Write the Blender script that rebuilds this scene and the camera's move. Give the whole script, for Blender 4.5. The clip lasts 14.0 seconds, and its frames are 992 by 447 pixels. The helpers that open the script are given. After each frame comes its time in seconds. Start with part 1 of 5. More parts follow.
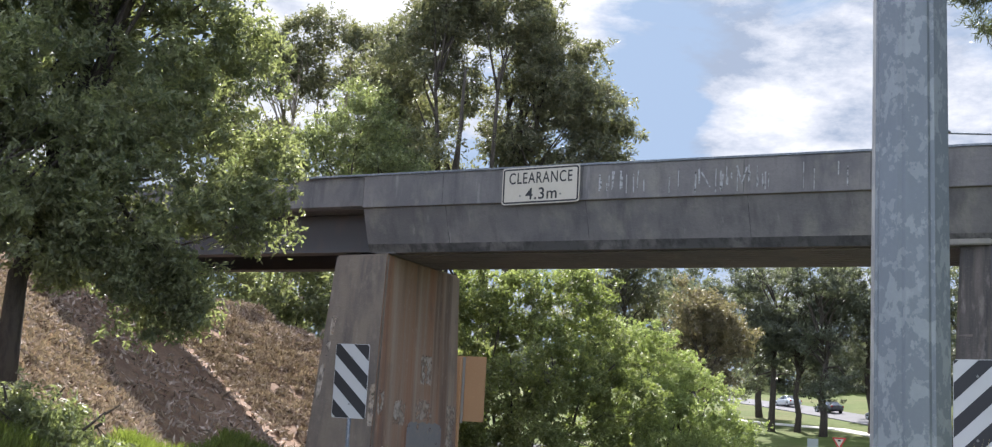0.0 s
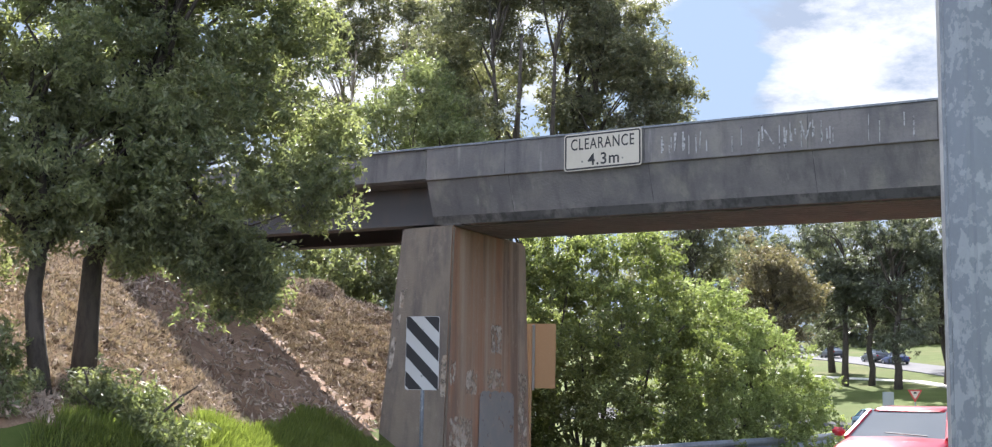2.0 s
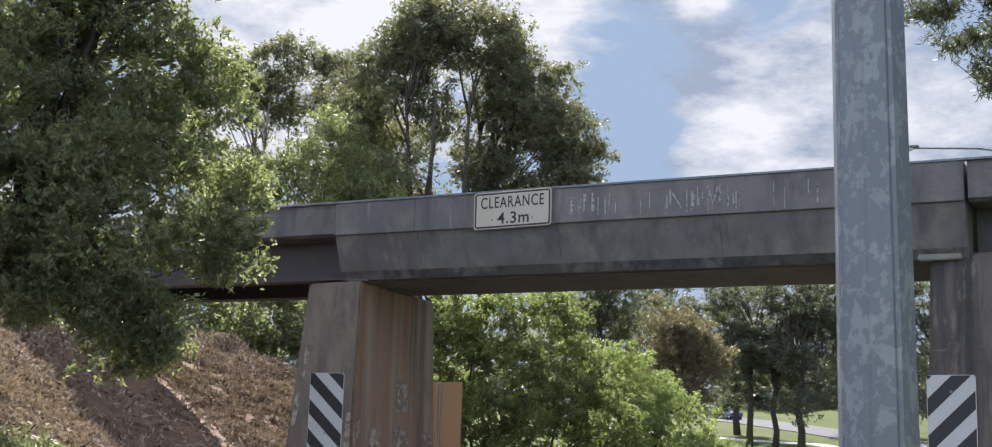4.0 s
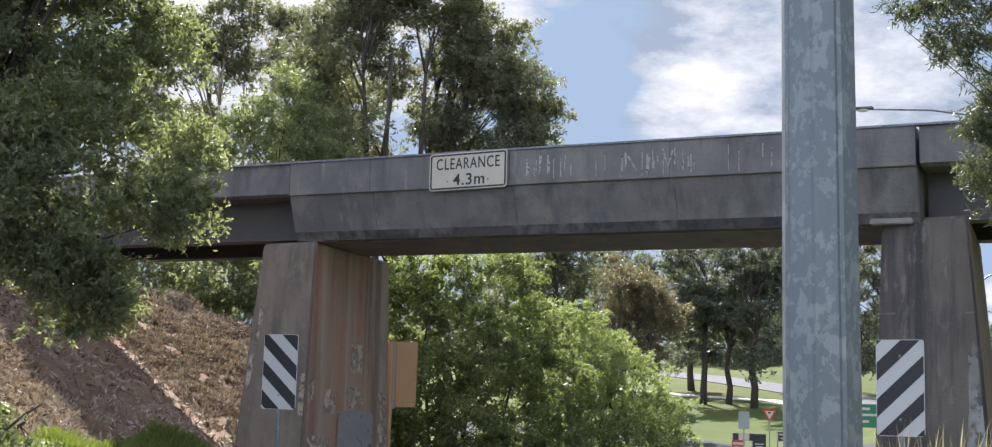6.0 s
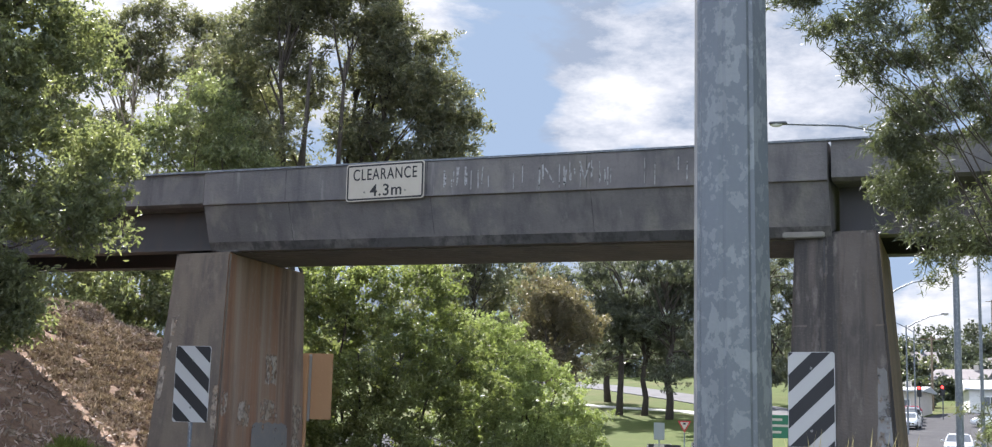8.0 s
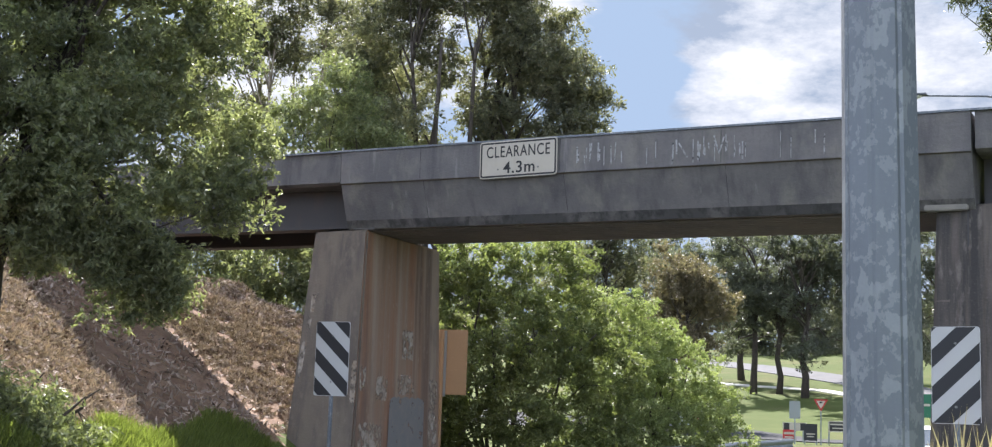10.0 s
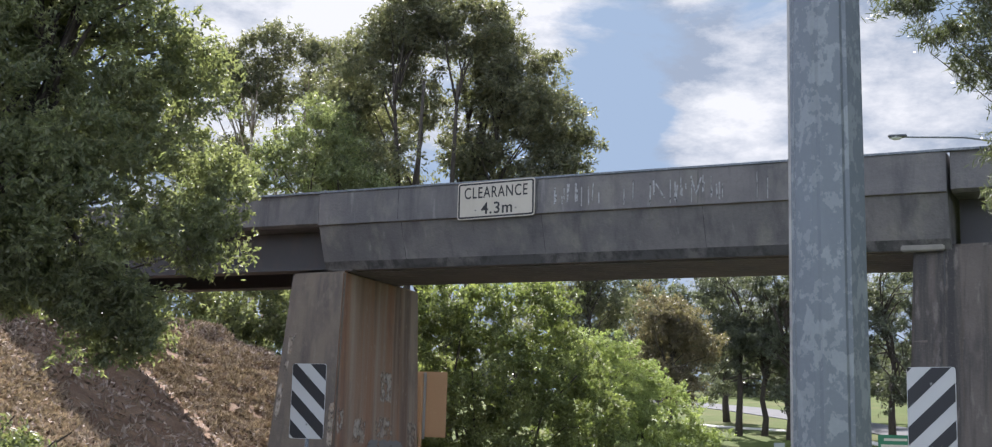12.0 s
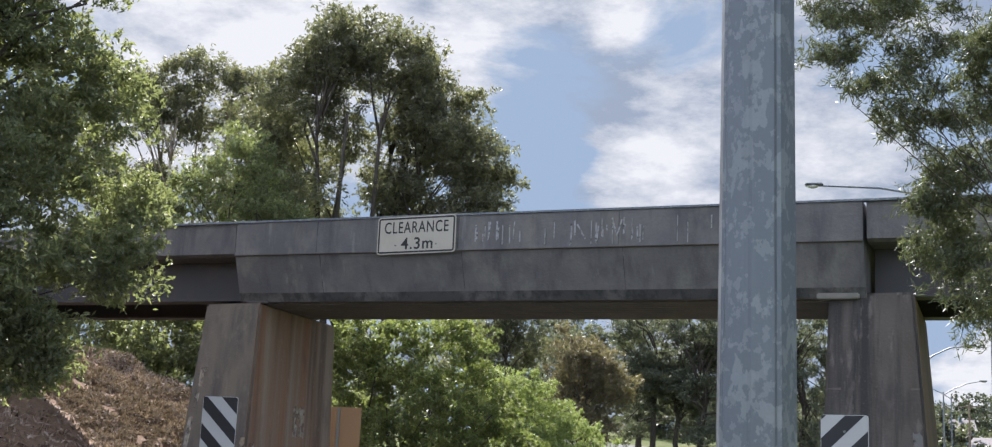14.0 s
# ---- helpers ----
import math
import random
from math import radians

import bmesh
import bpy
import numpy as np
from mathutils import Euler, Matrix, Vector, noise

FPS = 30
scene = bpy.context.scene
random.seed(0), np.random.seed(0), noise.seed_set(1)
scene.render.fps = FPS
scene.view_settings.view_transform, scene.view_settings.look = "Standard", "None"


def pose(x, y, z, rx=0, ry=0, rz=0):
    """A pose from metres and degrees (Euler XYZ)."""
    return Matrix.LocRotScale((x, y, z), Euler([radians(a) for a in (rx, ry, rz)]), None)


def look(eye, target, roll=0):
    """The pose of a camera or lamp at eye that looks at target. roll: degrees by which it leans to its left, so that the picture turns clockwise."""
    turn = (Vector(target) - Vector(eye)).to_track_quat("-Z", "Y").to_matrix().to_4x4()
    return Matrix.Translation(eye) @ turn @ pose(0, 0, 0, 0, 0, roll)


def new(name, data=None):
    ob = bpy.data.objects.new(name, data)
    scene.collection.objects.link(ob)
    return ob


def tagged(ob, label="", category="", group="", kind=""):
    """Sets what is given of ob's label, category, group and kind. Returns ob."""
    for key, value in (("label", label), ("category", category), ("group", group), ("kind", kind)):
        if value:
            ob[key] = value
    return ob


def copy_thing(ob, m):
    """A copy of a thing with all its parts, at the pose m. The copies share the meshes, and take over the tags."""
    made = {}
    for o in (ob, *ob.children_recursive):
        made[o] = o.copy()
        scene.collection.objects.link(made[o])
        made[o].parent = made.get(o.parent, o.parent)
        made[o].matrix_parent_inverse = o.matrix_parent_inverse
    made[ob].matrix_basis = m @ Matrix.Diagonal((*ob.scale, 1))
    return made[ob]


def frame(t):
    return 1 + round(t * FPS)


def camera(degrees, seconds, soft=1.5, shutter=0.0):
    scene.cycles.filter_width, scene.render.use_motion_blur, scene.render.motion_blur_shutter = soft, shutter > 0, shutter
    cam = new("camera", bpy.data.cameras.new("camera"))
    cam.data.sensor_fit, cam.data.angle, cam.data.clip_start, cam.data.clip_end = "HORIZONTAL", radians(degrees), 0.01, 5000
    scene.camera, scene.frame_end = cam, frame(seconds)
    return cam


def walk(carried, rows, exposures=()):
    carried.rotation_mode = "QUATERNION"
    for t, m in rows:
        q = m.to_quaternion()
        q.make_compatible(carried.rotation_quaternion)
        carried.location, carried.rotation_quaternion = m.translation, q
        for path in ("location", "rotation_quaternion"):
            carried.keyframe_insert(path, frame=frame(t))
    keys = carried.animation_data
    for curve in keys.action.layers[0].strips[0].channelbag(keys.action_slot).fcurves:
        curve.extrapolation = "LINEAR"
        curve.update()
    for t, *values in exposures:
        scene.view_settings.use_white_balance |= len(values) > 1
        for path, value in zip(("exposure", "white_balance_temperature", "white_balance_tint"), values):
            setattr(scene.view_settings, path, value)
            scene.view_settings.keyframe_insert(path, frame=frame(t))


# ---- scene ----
cam = camera(40.94, 14.0, soft=1.2)
# seconds, place of the eye, yaw, pitch, roll
ROWS = [
    (0.0, 10.448, -18.374, 1.376, 29.34, 9.26, -3.15),
    (0.5, 10.437, -18.444, 1.360, 32.40, 8.74, -2.93),
    (1.0, 10.484, -18.472, 1.395, 34.09, 8.35, -2.06),
    (1.5, 10.466, -18.457, 1.411, 34.41, 7.80, -0.75),
    (2.0, 10.458, -18.419, 1.393, 32.42, 7.72, -1.03),
    (2.5, 10.446, -18.403, 1.423, 31.71, 8.86, -1.49),
    (3.0, 10.444, -18.353, 1.448, 30.89, 10.71, -1.86),
    (3.5, 10.451, -18.335, 1.436, 29.53, 11.04, -1.73),
    (4.0, 10.466, -18.340, 1.416, 28.46, 10.27, -1.76),
    (6.5, 10.485, -18.297, 1.528, 25.59, 8.42, -1.68),
    (7.0, 10.487, -18.250, 1.531, 23.94, 8.92, -1.47),
    (7.5, 10.492, -18.266, 1.525, 23.27, 9.03, -1.43),
    (8.0, 10.481, -18.262, 1.523, 23.07, 9.01, -1.55),
    (8.5, 10.456, -18.282, 1.523, 24.58, 9.01, -1.76),
    (9.0, 10.443, -18.355, 1.515, 28.60, 7.87, -1.97),
    (11.5, 10.537, -18.288, 1.435, 28.62, 8.27, -1.86),
    (12.0, 10.549, -18.240, 1.477, 28.08, 9.73, -1.73),
    (12.5, 10.492, -18.204, 1.511, 27.87, 10.58, -1.53),
    (13.0, 10.443, -18.171, 1.487, 27.92, 10.83, -1.52),
    (13.5, 10.440, -18.159, 1.507, 24.49, 11.50, -2.53),
    (14.0, 10.480, -18.138, 1.505, 24.35, 11.45, -2.80),
]
# the clip's exposure drifts a little as it pans
EXPOSURES = [(0.0, 1.95), (1.0, 2.10), (1.5, 2.23), (2.2, 2.20), (2.6, 1.78), (3.0, 1.63), (3.6, 1.63), (4.2, 1.73), (6.5, 1.85), (8.5, 1.87), (9.2, 1.97), (11.5, 1.92), (12.0, 1.73), (12.5, 1.63), (13.0, 1.60), (14.0, 1.63)]
walk(cam, [(t, pose(x, y, z, 90 + pitch, roll, yaw)) for t, x, y, z, yaw, pitch, roll in ROWS], [(t, stops, 6250, 15) for t, stops in EXPOSURES])

# ---------------------------------------------------------------- world, sun
SUN_ELEVATION, SUN_TOWARDS = 45.0, 123.5      # degrees; azimuth counted from +x towards +y


def make_world():
    world = bpy.data.worlds.new("sky")
    world.use_nodes = True
    scene.world = world
    nt = world.node_tree
    nt.nodes.clear()
    n = nt.nodes.new
    ln = nt.links.new
    out = n("ShaderNodeOutputWorld")
    back = n("ShaderNodeBackground")
    sky = n("ShaderNodeTexSky")
    sky.sky_type = "NISHITA"
    sky.sun_disc = False
    sky.sun_elevation = radians(SUN_ELEVATION)
    sky.sun_rotation = radians(90.0 - SUN_TOWARDS)
    coord = n("ShaderNodeTexCoord")
    mapping = n("ShaderNodeMapping")
    mapping.inputs["Scale"].default_value = (1.0, 1.0, 2.3)
    mapping.inputs["Location"].default_value = CLOUD_SHIFT
    ln(coord.outputs["Generated"], mapping.inputs["Vector"])
    noise_a = n("ShaderNodeTexNoise")
    noise_a.inputs["Scale"].default_value = 5.5
    noise_a.inputs["Detail"].default_value = 9.0
    noise_a.inputs["Roughness"].default_value = 0.6
    noise_a.inputs["Distortion"].default_value = 0.35
    ln(mapping.outputs[0], noise_a.inputs["Vector"])
    cover = n("ShaderNodeValToRGB")
    cover.color_ramp.elements[0].position = 0.47
    cover.color_ramp.elements[1].position = 0.58
    # banks of cloud about a few parts of the sky, open blue about others
    def with_banks(total, banks):
        for direction, reach, amount in banks:
            gap = n("ShaderNodeVectorMath")
            gap.operation = "DISTANCE"
            gap.inputs[1].default_value = direction
            ln(coord.outputs["Generated"], gap.inputs[0])
            fall = n("ShaderNodeMapRange")
            fall.interpolation_type = "SMOOTHSTEP"
            fall.inputs[1].default_value, fall.inputs[2].default_value = 0.0, reach
            fall.inputs[3].default_value, fall.inputs[4].default_value = amount, 0.0
            ln(gap.outputs["Value"], fall.inputs[0])
            add = n("ShaderNodeMath")
            ln(total, add.inputs[0])
            ln(fall.outputs[0], add.inputs[1])
            total = add.outputs[0]
        return total

    ln(with_banks(noise_a.outputs["Fac"], CLOUD_BANKS), cover.inputs["Fac"])
    noise_b = n("ShaderNodeTexNoise")
    noise_b.inputs["Scale"].default_value = 13.0
    noise_b.inputs["Detail"].default_value = 9.0
    noise_b.inputs["Roughness"].default_value = 0.66
    ln(mapping.outputs[0], noise_b.inputs["Vector"])
    tone = n("ShaderNodeValToRGB")
    tone.color_ramp.elements[0].position = 0.42
    tone.color_ramp.elements[0].color = (2.3, 2.75, 3.4, 1)
    tone.color_ramp.elements[1].position = 0.74
    tone.color_ramp.elements[1].color = (5.6, 5.7, 5.75, 1)
    ln(with_banks(noise_b.outputs["Fac"], CLOUD_LIGHTS), tone.inputs["Fac"])
    mix = n("ShaderNodeMix")
    mix.data_type = "RGBA"
    ln(cover.outputs["Color"], mix.inputs["Factor"])
    # thin high haze dims the open sky
    haze = n("ShaderNodeVectorMath")
    haze.operation = "MULTIPLY"
    haze.inputs[1].default_value = (0.52, 0.55, 0.60)
    ln(sky.outputs["Color"], haze.inputs[0])
    veil = n("ShaderNodeVectorMath")
    veil.operation = "MINIMUM"
    veil.inputs[1].default_value = (2.35, 3.1, 4.1)
    ln(haze.outputs[0], veil.inputs[0])
    ln(veil.outputs[0], mix.inputs["A"])
    # front-lit clouds opposite the sun shine more, boosted out of view as fill light
    split = n("ShaderNodeSeparateXYZ")
    ln(coord.outputs["Generated"], split.inputs[0])
    front = n("ShaderNodeMapRange")
    front.interpolation_type = "SMOOTHSTEP"
    front.inputs[1].default_value, front.inputs[2].default_value = 0.45, -0.5
    front.inputs[3].default_value, front.inputs[4].default_value = 1.0, 6.2
    ln(split.outputs["Y"], front.inputs[0])
    lit = n("ShaderNodeVectorMath")
    lit.operation = "SCALE"
    ln(tone.outputs["Color"], lit.inputs[0])
    ln(front.outputs[0], lit.inputs["Scale"])
    ln(lit.outputs[0], mix.inputs["B"])
    back.inputs["Strength"].default_value = 0.051
    ln(mix.outputs["Result"], back.inputs["Color"])
    ln(back.outputs[0], out.inputs[0])


CLOUD_SHIFT = (0.0, 0.0, 0.0)
CLOUD_BANKS = [((-0.300, 0.92, 0.250), 0.10, 0.24), ((-0.20, 0.95, 0.24), 0.12, 0.22), ((-0.56, 0.765, 0.32), 0.20, 0.22), ((-0.42, 0.85, 0.325), 0.10, 0.16), ((-0.317, 0.884, 0.345), 0.05, 0.20), ((-0.335, 0.90, 0.300), 0.08, 0.10),
               ((-0.40, 0.885, 0.245), 0.11, -0.15), ((-0.355, 0.90, 0.273), 0.07, -0.10), ((-0.29, 0.935, 0.205), 0.05, -0.12), ((-0.085, 0.99, 0.095), 0.07, 0.24), ((-0.105, 0.984, 0.142), 0.05, -0.45)]
# where the clouds are thick and sunlit, and where they are grey
CLOUD_LIGHTS = [((-0.300, 0.922, 0.252), 0.075, 0.22), ((-0.20, 0.95, 0.25), 0.10, 0.10), ((-0.56, 0.765, 0.32), 0.20, 0.26), ((-0.317, 0.884, 0.345), 0.05, 0.25), ((-0.41, 0.85, 0.33), 0.07, 0.18), ((-0.335, 0.90, 0.292), 0.06, -0.14),
                ((-0.09, 0.99, 0.10), 0.09, 0.24)]
make_world()
sun_data = bpy.data.lights.new("sun", "SUN")
sun_data.energy, sun_data.angle, sun_data.color = 4.3, radians(0.55), (1.0, 0.96, 0.90)
sun = new("sun", sun_data)
_e, _a = radians(SUN_ELEVATION), radians(SUN_TOWARDS)
sun.matrix_world = look((0, 0, 60), Vector((0, 0, 60)) - Vector((math.cos(_e) * math.cos(_a), math.cos(_e) * math.sin(_a), math.sin(_e))))


# ---------------------------------------------------------------- materials
def material(name, colour, rough=0.8, metal=0.0, grain=(), bump=0.0, bump_scale=40.0, spec=0.5):
    """A principled material. grain: rows of (noise scale, colour, threshold from, to, amount, stretch in z)."""
    m = bpy.data.materials.new(name)
    m.use_nodes = True
    nt = m.node_tree
    b = nt.nodes["Principled BSDF"]
    b.inputs["Roughness"].default_value = rough
    b.inputs["Metallic"].default_value = metal
    b.inputs["Specular IOR Level"].default_value = spec
    coord = nt.nodes.new("ShaderNodeTexCoord")
    last = nt.nodes.new("ShaderNodeRGB")
    last.outputs[0].default_value = (*colour, 1)
    sock = last.outputs[0]
    for scale, c, lo, hi, amount, stretch in grain:
        mp = nt.nodes.new("ShaderNodeMapping")
        mp.inputs["Scale"].default_value = (1, 1, stretch)
        mp.inputs["Location"].default_value = (scale, lo * 7, hi * 5)
        nt.links.new(coord.outputs["Object"], mp.inputs[0])
        nz = nt.nodes.new("ShaderNodeTexNoise")
        nz.inputs["Scale"].default_value = scale
        nz.inputs["Detail"].default_value = 6
        nz.inputs["Roughness"].default_value = 0.6
        nt.links.new(mp.outputs[0], nz.inputs["Vector"])
        rm = nt.nodes.new("ShaderNodeMapRange")
        rm.inputs[1].default_value, rm.inputs[2].default_value, rm.inputs[4].default_value = lo, hi, amount
        nt.links.new(nz.outputs["Fac"], rm.inputs[0])
        mx = nt.nodes.new("ShaderNodeMix")
        mx.data_type = "RGBA"
        mx.inputs["B"].default_value = (*c, 1)
        nt.links.new(rm.outputs[0], mx.inputs["Factor"])
        nt.links.new(sock, mx.inputs["A"])
        sock = mx.outputs["Result"]
    nt.links.new(sock, b.inputs["Base Color"])
    if bump:
        nz = nt.nodes.new("ShaderNodeTexNoise")
        nz.inputs["Scale"].default_value = bump_scale
        nz.inputs["Detail"].default_value = 8
        nt.links.new(coord.outputs["Object"], nz.inputs["Vector"])
        bp = nt.nodes.new("ShaderNodeBump")
        bp.inputs["Strength"].default_value = bump
        bp.inputs["Distance"].default_value = 0.02
        nt.links.new(nz.outputs["Fac"], bp.inputs["Height"])
        nt.links.new(bp.outputs[0], b.inputs["Normal"])
    return m


def leaf_material(name, dark, light, gloss=0.52, through_light=0.48):
    """Leaves: a tint for each leaf from the mesh's face attribute, some light passing through."""
    m = bpy.data.materials.new(name)
    m.use_nodes = True
    nt = m.node_tree
    b = nt.nodes["Principled BSDF"]
    out = nt.nodes["Material Output"]
    at = nt.nodes.new("ShaderNodeAttribute")
    at.attribute_name = "tint"
    ramp = nt.nodes.new("ShaderNodeValToRGB")
    ramp.color_ramp.elements[0].color = (*dark, 1)
    ramp.color_ramp.elements[1].color = (*light, 1)
    nt.links.new(at.outputs["Fac"], ramp.inputs[0])
    nt.links.new(ramp.outputs[0], b.inputs["Base Color"])
    b.inputs["Roughness"].default_value = gloss
    b.inputs["Specular IOR Level"].default_value = 0.35
    tr = nt.nodes.new("ShaderNodeBsdfTranslucent")
    warm = nt.nodes.new("ShaderNodeMix")
    warm.data_type = "RGBA"
    warm.blend_type = "MULTIPLY"
    warm.inputs["Factor"].default_value = 1.0
    warm.inputs["B"].default_value = (1.2, 1.3, 0.72, 1)
    nt.links.new(ramp.outputs[0], warm.inputs["A"])
    nt.links.new(warm.outputs["Result"], tr.inputs["Color"])
    mx = nt.nodes.new("ShaderNodeMixShader")
    mx.inputs[0].default_value = through_light
    nt.links.new(b.outputs[0], mx.inputs[1])
    nt.links.new(tr.outputs[0], mx.inputs[2])
    nt.links.new(mx.outputs[0], out.inputs[0])
    return m


CONCRETE = material("weathered_concrete", (0.165, 0.152, 0.150), 0.9, grain=[
    (0.8, (0.105, 0.100, 0.104), 0.40, 0.62, 0.9, 1.0), (2.2, (0.20, 0.185, 0.165), 0.52, 0.66, 0.7, 0.6), (3.5, (0.065, 0.064, 0.068), 0.50, 0.70, 0.75, 0.22),
    (5.0, (0.30, 0.29, 0.275), 0.62, 0.72, 0.45, 0.12), (18.0, (0.11, 0.105, 0.105), 0.50, 0.72, 0.5, 0.7), (60.0, (0.22, 0.21, 0.20), 0.55, 0.8, 0.4, 1.0)], bump=0.4, bump_scale=25)
SOFFIT = material("stained_soffit_concrete", (0.15, 0.12, 0.10), 0.95, grain=[
    (1.5, (0.10, 0.09, 0.08), 0.4, 0.65, 0.9, 1.0), (9.0, (0.28, 0.25, 0.22), 0.55, 0.75, 0.5, 1.0)], bump=0.3)
DARK_CONCRETE = material("dark_mottled_concrete", (0.075, 0.072, 0.072), 0.95, grain=[(2.0, (0.15, 0.14, 0.135), 0.50, 0.62, 0.8, 1.0), (7.0, (0.035, 0.034, 0.035), 0.48, 0.62, 0.7, 0.6)], bump=0.4)
STEEL_DARK = material("dark_painted_steel", (0.045, 0.042, 0.045), 0.6, grain=[(3.0, (0.09, 0.06, 0.045), 0.5, 0.75, 0.6, 0.3)], bump=0.1)
PIER = material("brown_pier_concrete", (0.185, 0.150, 0.120), 0.9, grain=[
    (1.1, (0.12, 0.100, 0.085), 0.42, 0.62, 0.85, 0.6), (3.2, (0.085, 0.075, 0.068), 0.50, 0.68, 0.75, 0.14), (1.5, (0.07, 0.063, 0.06), 0.52, 0.66, 0.6, 0.3), (9.0, (0.24, 0.20, 0.165), 0.54, 0.72, 0.5, 0.6), (45.0, (0.30, 0.26, 0.22), 0.58, 0.8, 0.4, 1.0)], bump=0.35, bump_scale=30)
PIER_RUST = material("rust_streaked_pier_concrete", (0.25, 0.175, 0.125), 0.9, grain=[
    (1.6, (0.30, 0.235, 0.18), 0.48, 0.60, 0.8, 0.06), (1.5, (0.25, 0.115, 0.058), 0.46, 0.60, 0.85, 0.03), (2.6, (0.12, 0.08, 0.06), 0.52, 0.64, 0.8, 0.05), (1.2, (0.10, 0.08, 0.07), 0.52, 0.68, 0.7, 0.4),
    (10.0, (0.33, 0.25, 0.19), 0.58, 0.72, 0.5, 0.5), (40.0, (0.16, 0.12, 0.09), 0.55, 0.8, 0.5, 1.0)], bump=0.35, bump_scale=30)
# the right pier is darker than the left one
PIER_DARK = material("dark_pier_concrete", (0.125, 0.105, 0.092), 0.9, grain=[
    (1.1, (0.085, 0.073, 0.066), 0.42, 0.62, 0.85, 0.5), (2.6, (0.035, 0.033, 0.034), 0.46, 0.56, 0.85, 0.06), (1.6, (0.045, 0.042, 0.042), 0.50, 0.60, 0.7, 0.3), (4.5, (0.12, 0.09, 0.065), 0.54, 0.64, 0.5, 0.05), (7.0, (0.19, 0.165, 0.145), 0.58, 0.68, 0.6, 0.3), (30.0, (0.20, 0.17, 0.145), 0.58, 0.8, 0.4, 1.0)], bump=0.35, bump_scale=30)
# the right pier's face towards +x is browner than its front
PIER_SIDE = material("brown_pier_side", (0.13, 0.085, 0.055), 0.9, grain=[(1.6, (0.075, 0.05, 0.036), 0.44, 0.60, 0.85, 0.12), (4.0, (0.18, 0.11, 0.065), 0.54, 0.66, 0.7, 0.08)], bump=0.35, bump_scale=30)
GALV = material("galvanised_steel", (0.142, 0.156, 0.178), 0.5, 0.35, grain=[
    (3.0, (0.12, 0.134, 0.155), 0.45, 0.6, 0.7, 0.3), (15.0, (0.22, 0.237, 0.252), 0.545, 0.570, 0.75, 0.6), (30.0, (0.21, 0.225, 0.24), 0.56, 0.585, 0.65, 0.8), (90.0, (0.15, 0.17, 0.19), 0.5, 0.75, 0.4, 1.0)], bump=0.06, bump_scale=60)
EARTH = material("bank_earth_and_litter", (0.18, 0.115, 0.08), 0.95, grain=[
    (1.2, (0.26, 0.18, 0.13), 0.45, 0.62, 0.8, 1.0), (14.0, (0.15, 0.10, 0.07), 0.50, 0.7, 0.7, 1.0), (30.0, (0.36, 0.27, 0.20), 0.56, 0.70, 0.6, 1.0), (5.0, (0.30, 0.19, 0.12), 0.52, 0.64, 0.7, 1.0), (55.0, (0.10, 0.07, 0.05), 0.52, 0.66, 0.7, 1.0)], bump=0.9, bump_scale=18, spec=0.1)
GRASS_GROUND = material("mown_grass", (0.068, 0.088, 0.026), 0.9, grain=[
    (0.35, (0.09, 0.105, 0.035), 0.45, 0.65, 0.8, 1.0), (0.12, (0.115, 0.105, 0.05), 0.52, 0.68, 0.7, 1.0), (9.0, (0.05, 0.075, 0.02), 0.5, 0.7, 0.6, 1.0)], bump=0.5, spec=0.05)
ASPHALT = material("asphalt", (0.062, 0.062, 0.066), 0.95, grain=[(0.6, (0.085, 0.085, 0.085), 0.45, 0.65, 0.7, 1.0), (60.0, (0.045, 0.045, 0.045), 0.5, 0.7, 0.6, 1.0)], bump=0.3, bump_scale=120, spec=0.05)
BARK = material("grey_brown_bark", (0.06, 0.048, 0.038), 0.95, grain=[(12.0, (0.03, 0.024, 0.02), 0.45, 0.62, 0.9, 0.25)], bump=0.7, bump_scale=30)
BARK_PALE = material("pale_gum_bark", (0.30, 0.25, 0.20), 0.85, grain=[(5.0, (0.13, 0.10, 0.08), 0.48, 0.6, 0.8, 0.3)], bump=0.4)
LEAF_NEAR = leaf_material("wattle_leaves", (0.125, 0.14, 0.09), (0.28, 0.285, 0.17), through_light=0.55)
LEAF_MID = leaf_material("young_wattle_leaves", (0.13, 0.15, 0.088), (0.285, 0.30, 0.165))
LEAF_GUM = leaf_material("gum_leaves", (0.105, 0.108, 0.085), (0.225, 0.215, 0.145))
LEAF_PARK = leaf_material("park_gum_leaves", (0.08, 0.088, 0.078), (0.16, 0.165, 0.13))
LEAF_BRIGHT = leaf_material("green_shrub_leaves", (0.10, 0.12, 0.055), (0.25, 0.275, 0.115), through_light=0.52)
LEAF_LIME = leaf_material("lime_shrub_leaves", (0.165, 0.20, 0.09), (0.36, 0.395, 0.185), through_light=0.50)
LEAF_WILLOW = leaf_material("willow_leaves", (0.062, 0.072, 0.05), (0.155, 0.165, 0.10), through_light=0.32)
LEAF_HILL = leaf_material("distant_tree_leaves", (0.055, 0.066, 0.05), (0.125, 0.135, 0.09), through_light=0.25)
LEAF_BROWN = leaf_material("bronze_gum_leaves", (0.12, 0.10, 0.075), (0.22, 0.18, 0.13))


# ---------------------------------------------------------------- building helpers
def mesh_object(name, bm, mat, parent=None, label="", smooth=False):
    me = bpy.data.meshes.new(name)
    bm.to_mesh(me)
    bm.free()
    me.materials.append(mat)
    if smooth:
        me.polygons.foreach_set("use_smooth", [True] * len(me.polygons))
    ob = new(name, me)
    if parent:
        ob.parent = parent
    if label:
        ob["label"] = label
    return ob


part = mesh_object


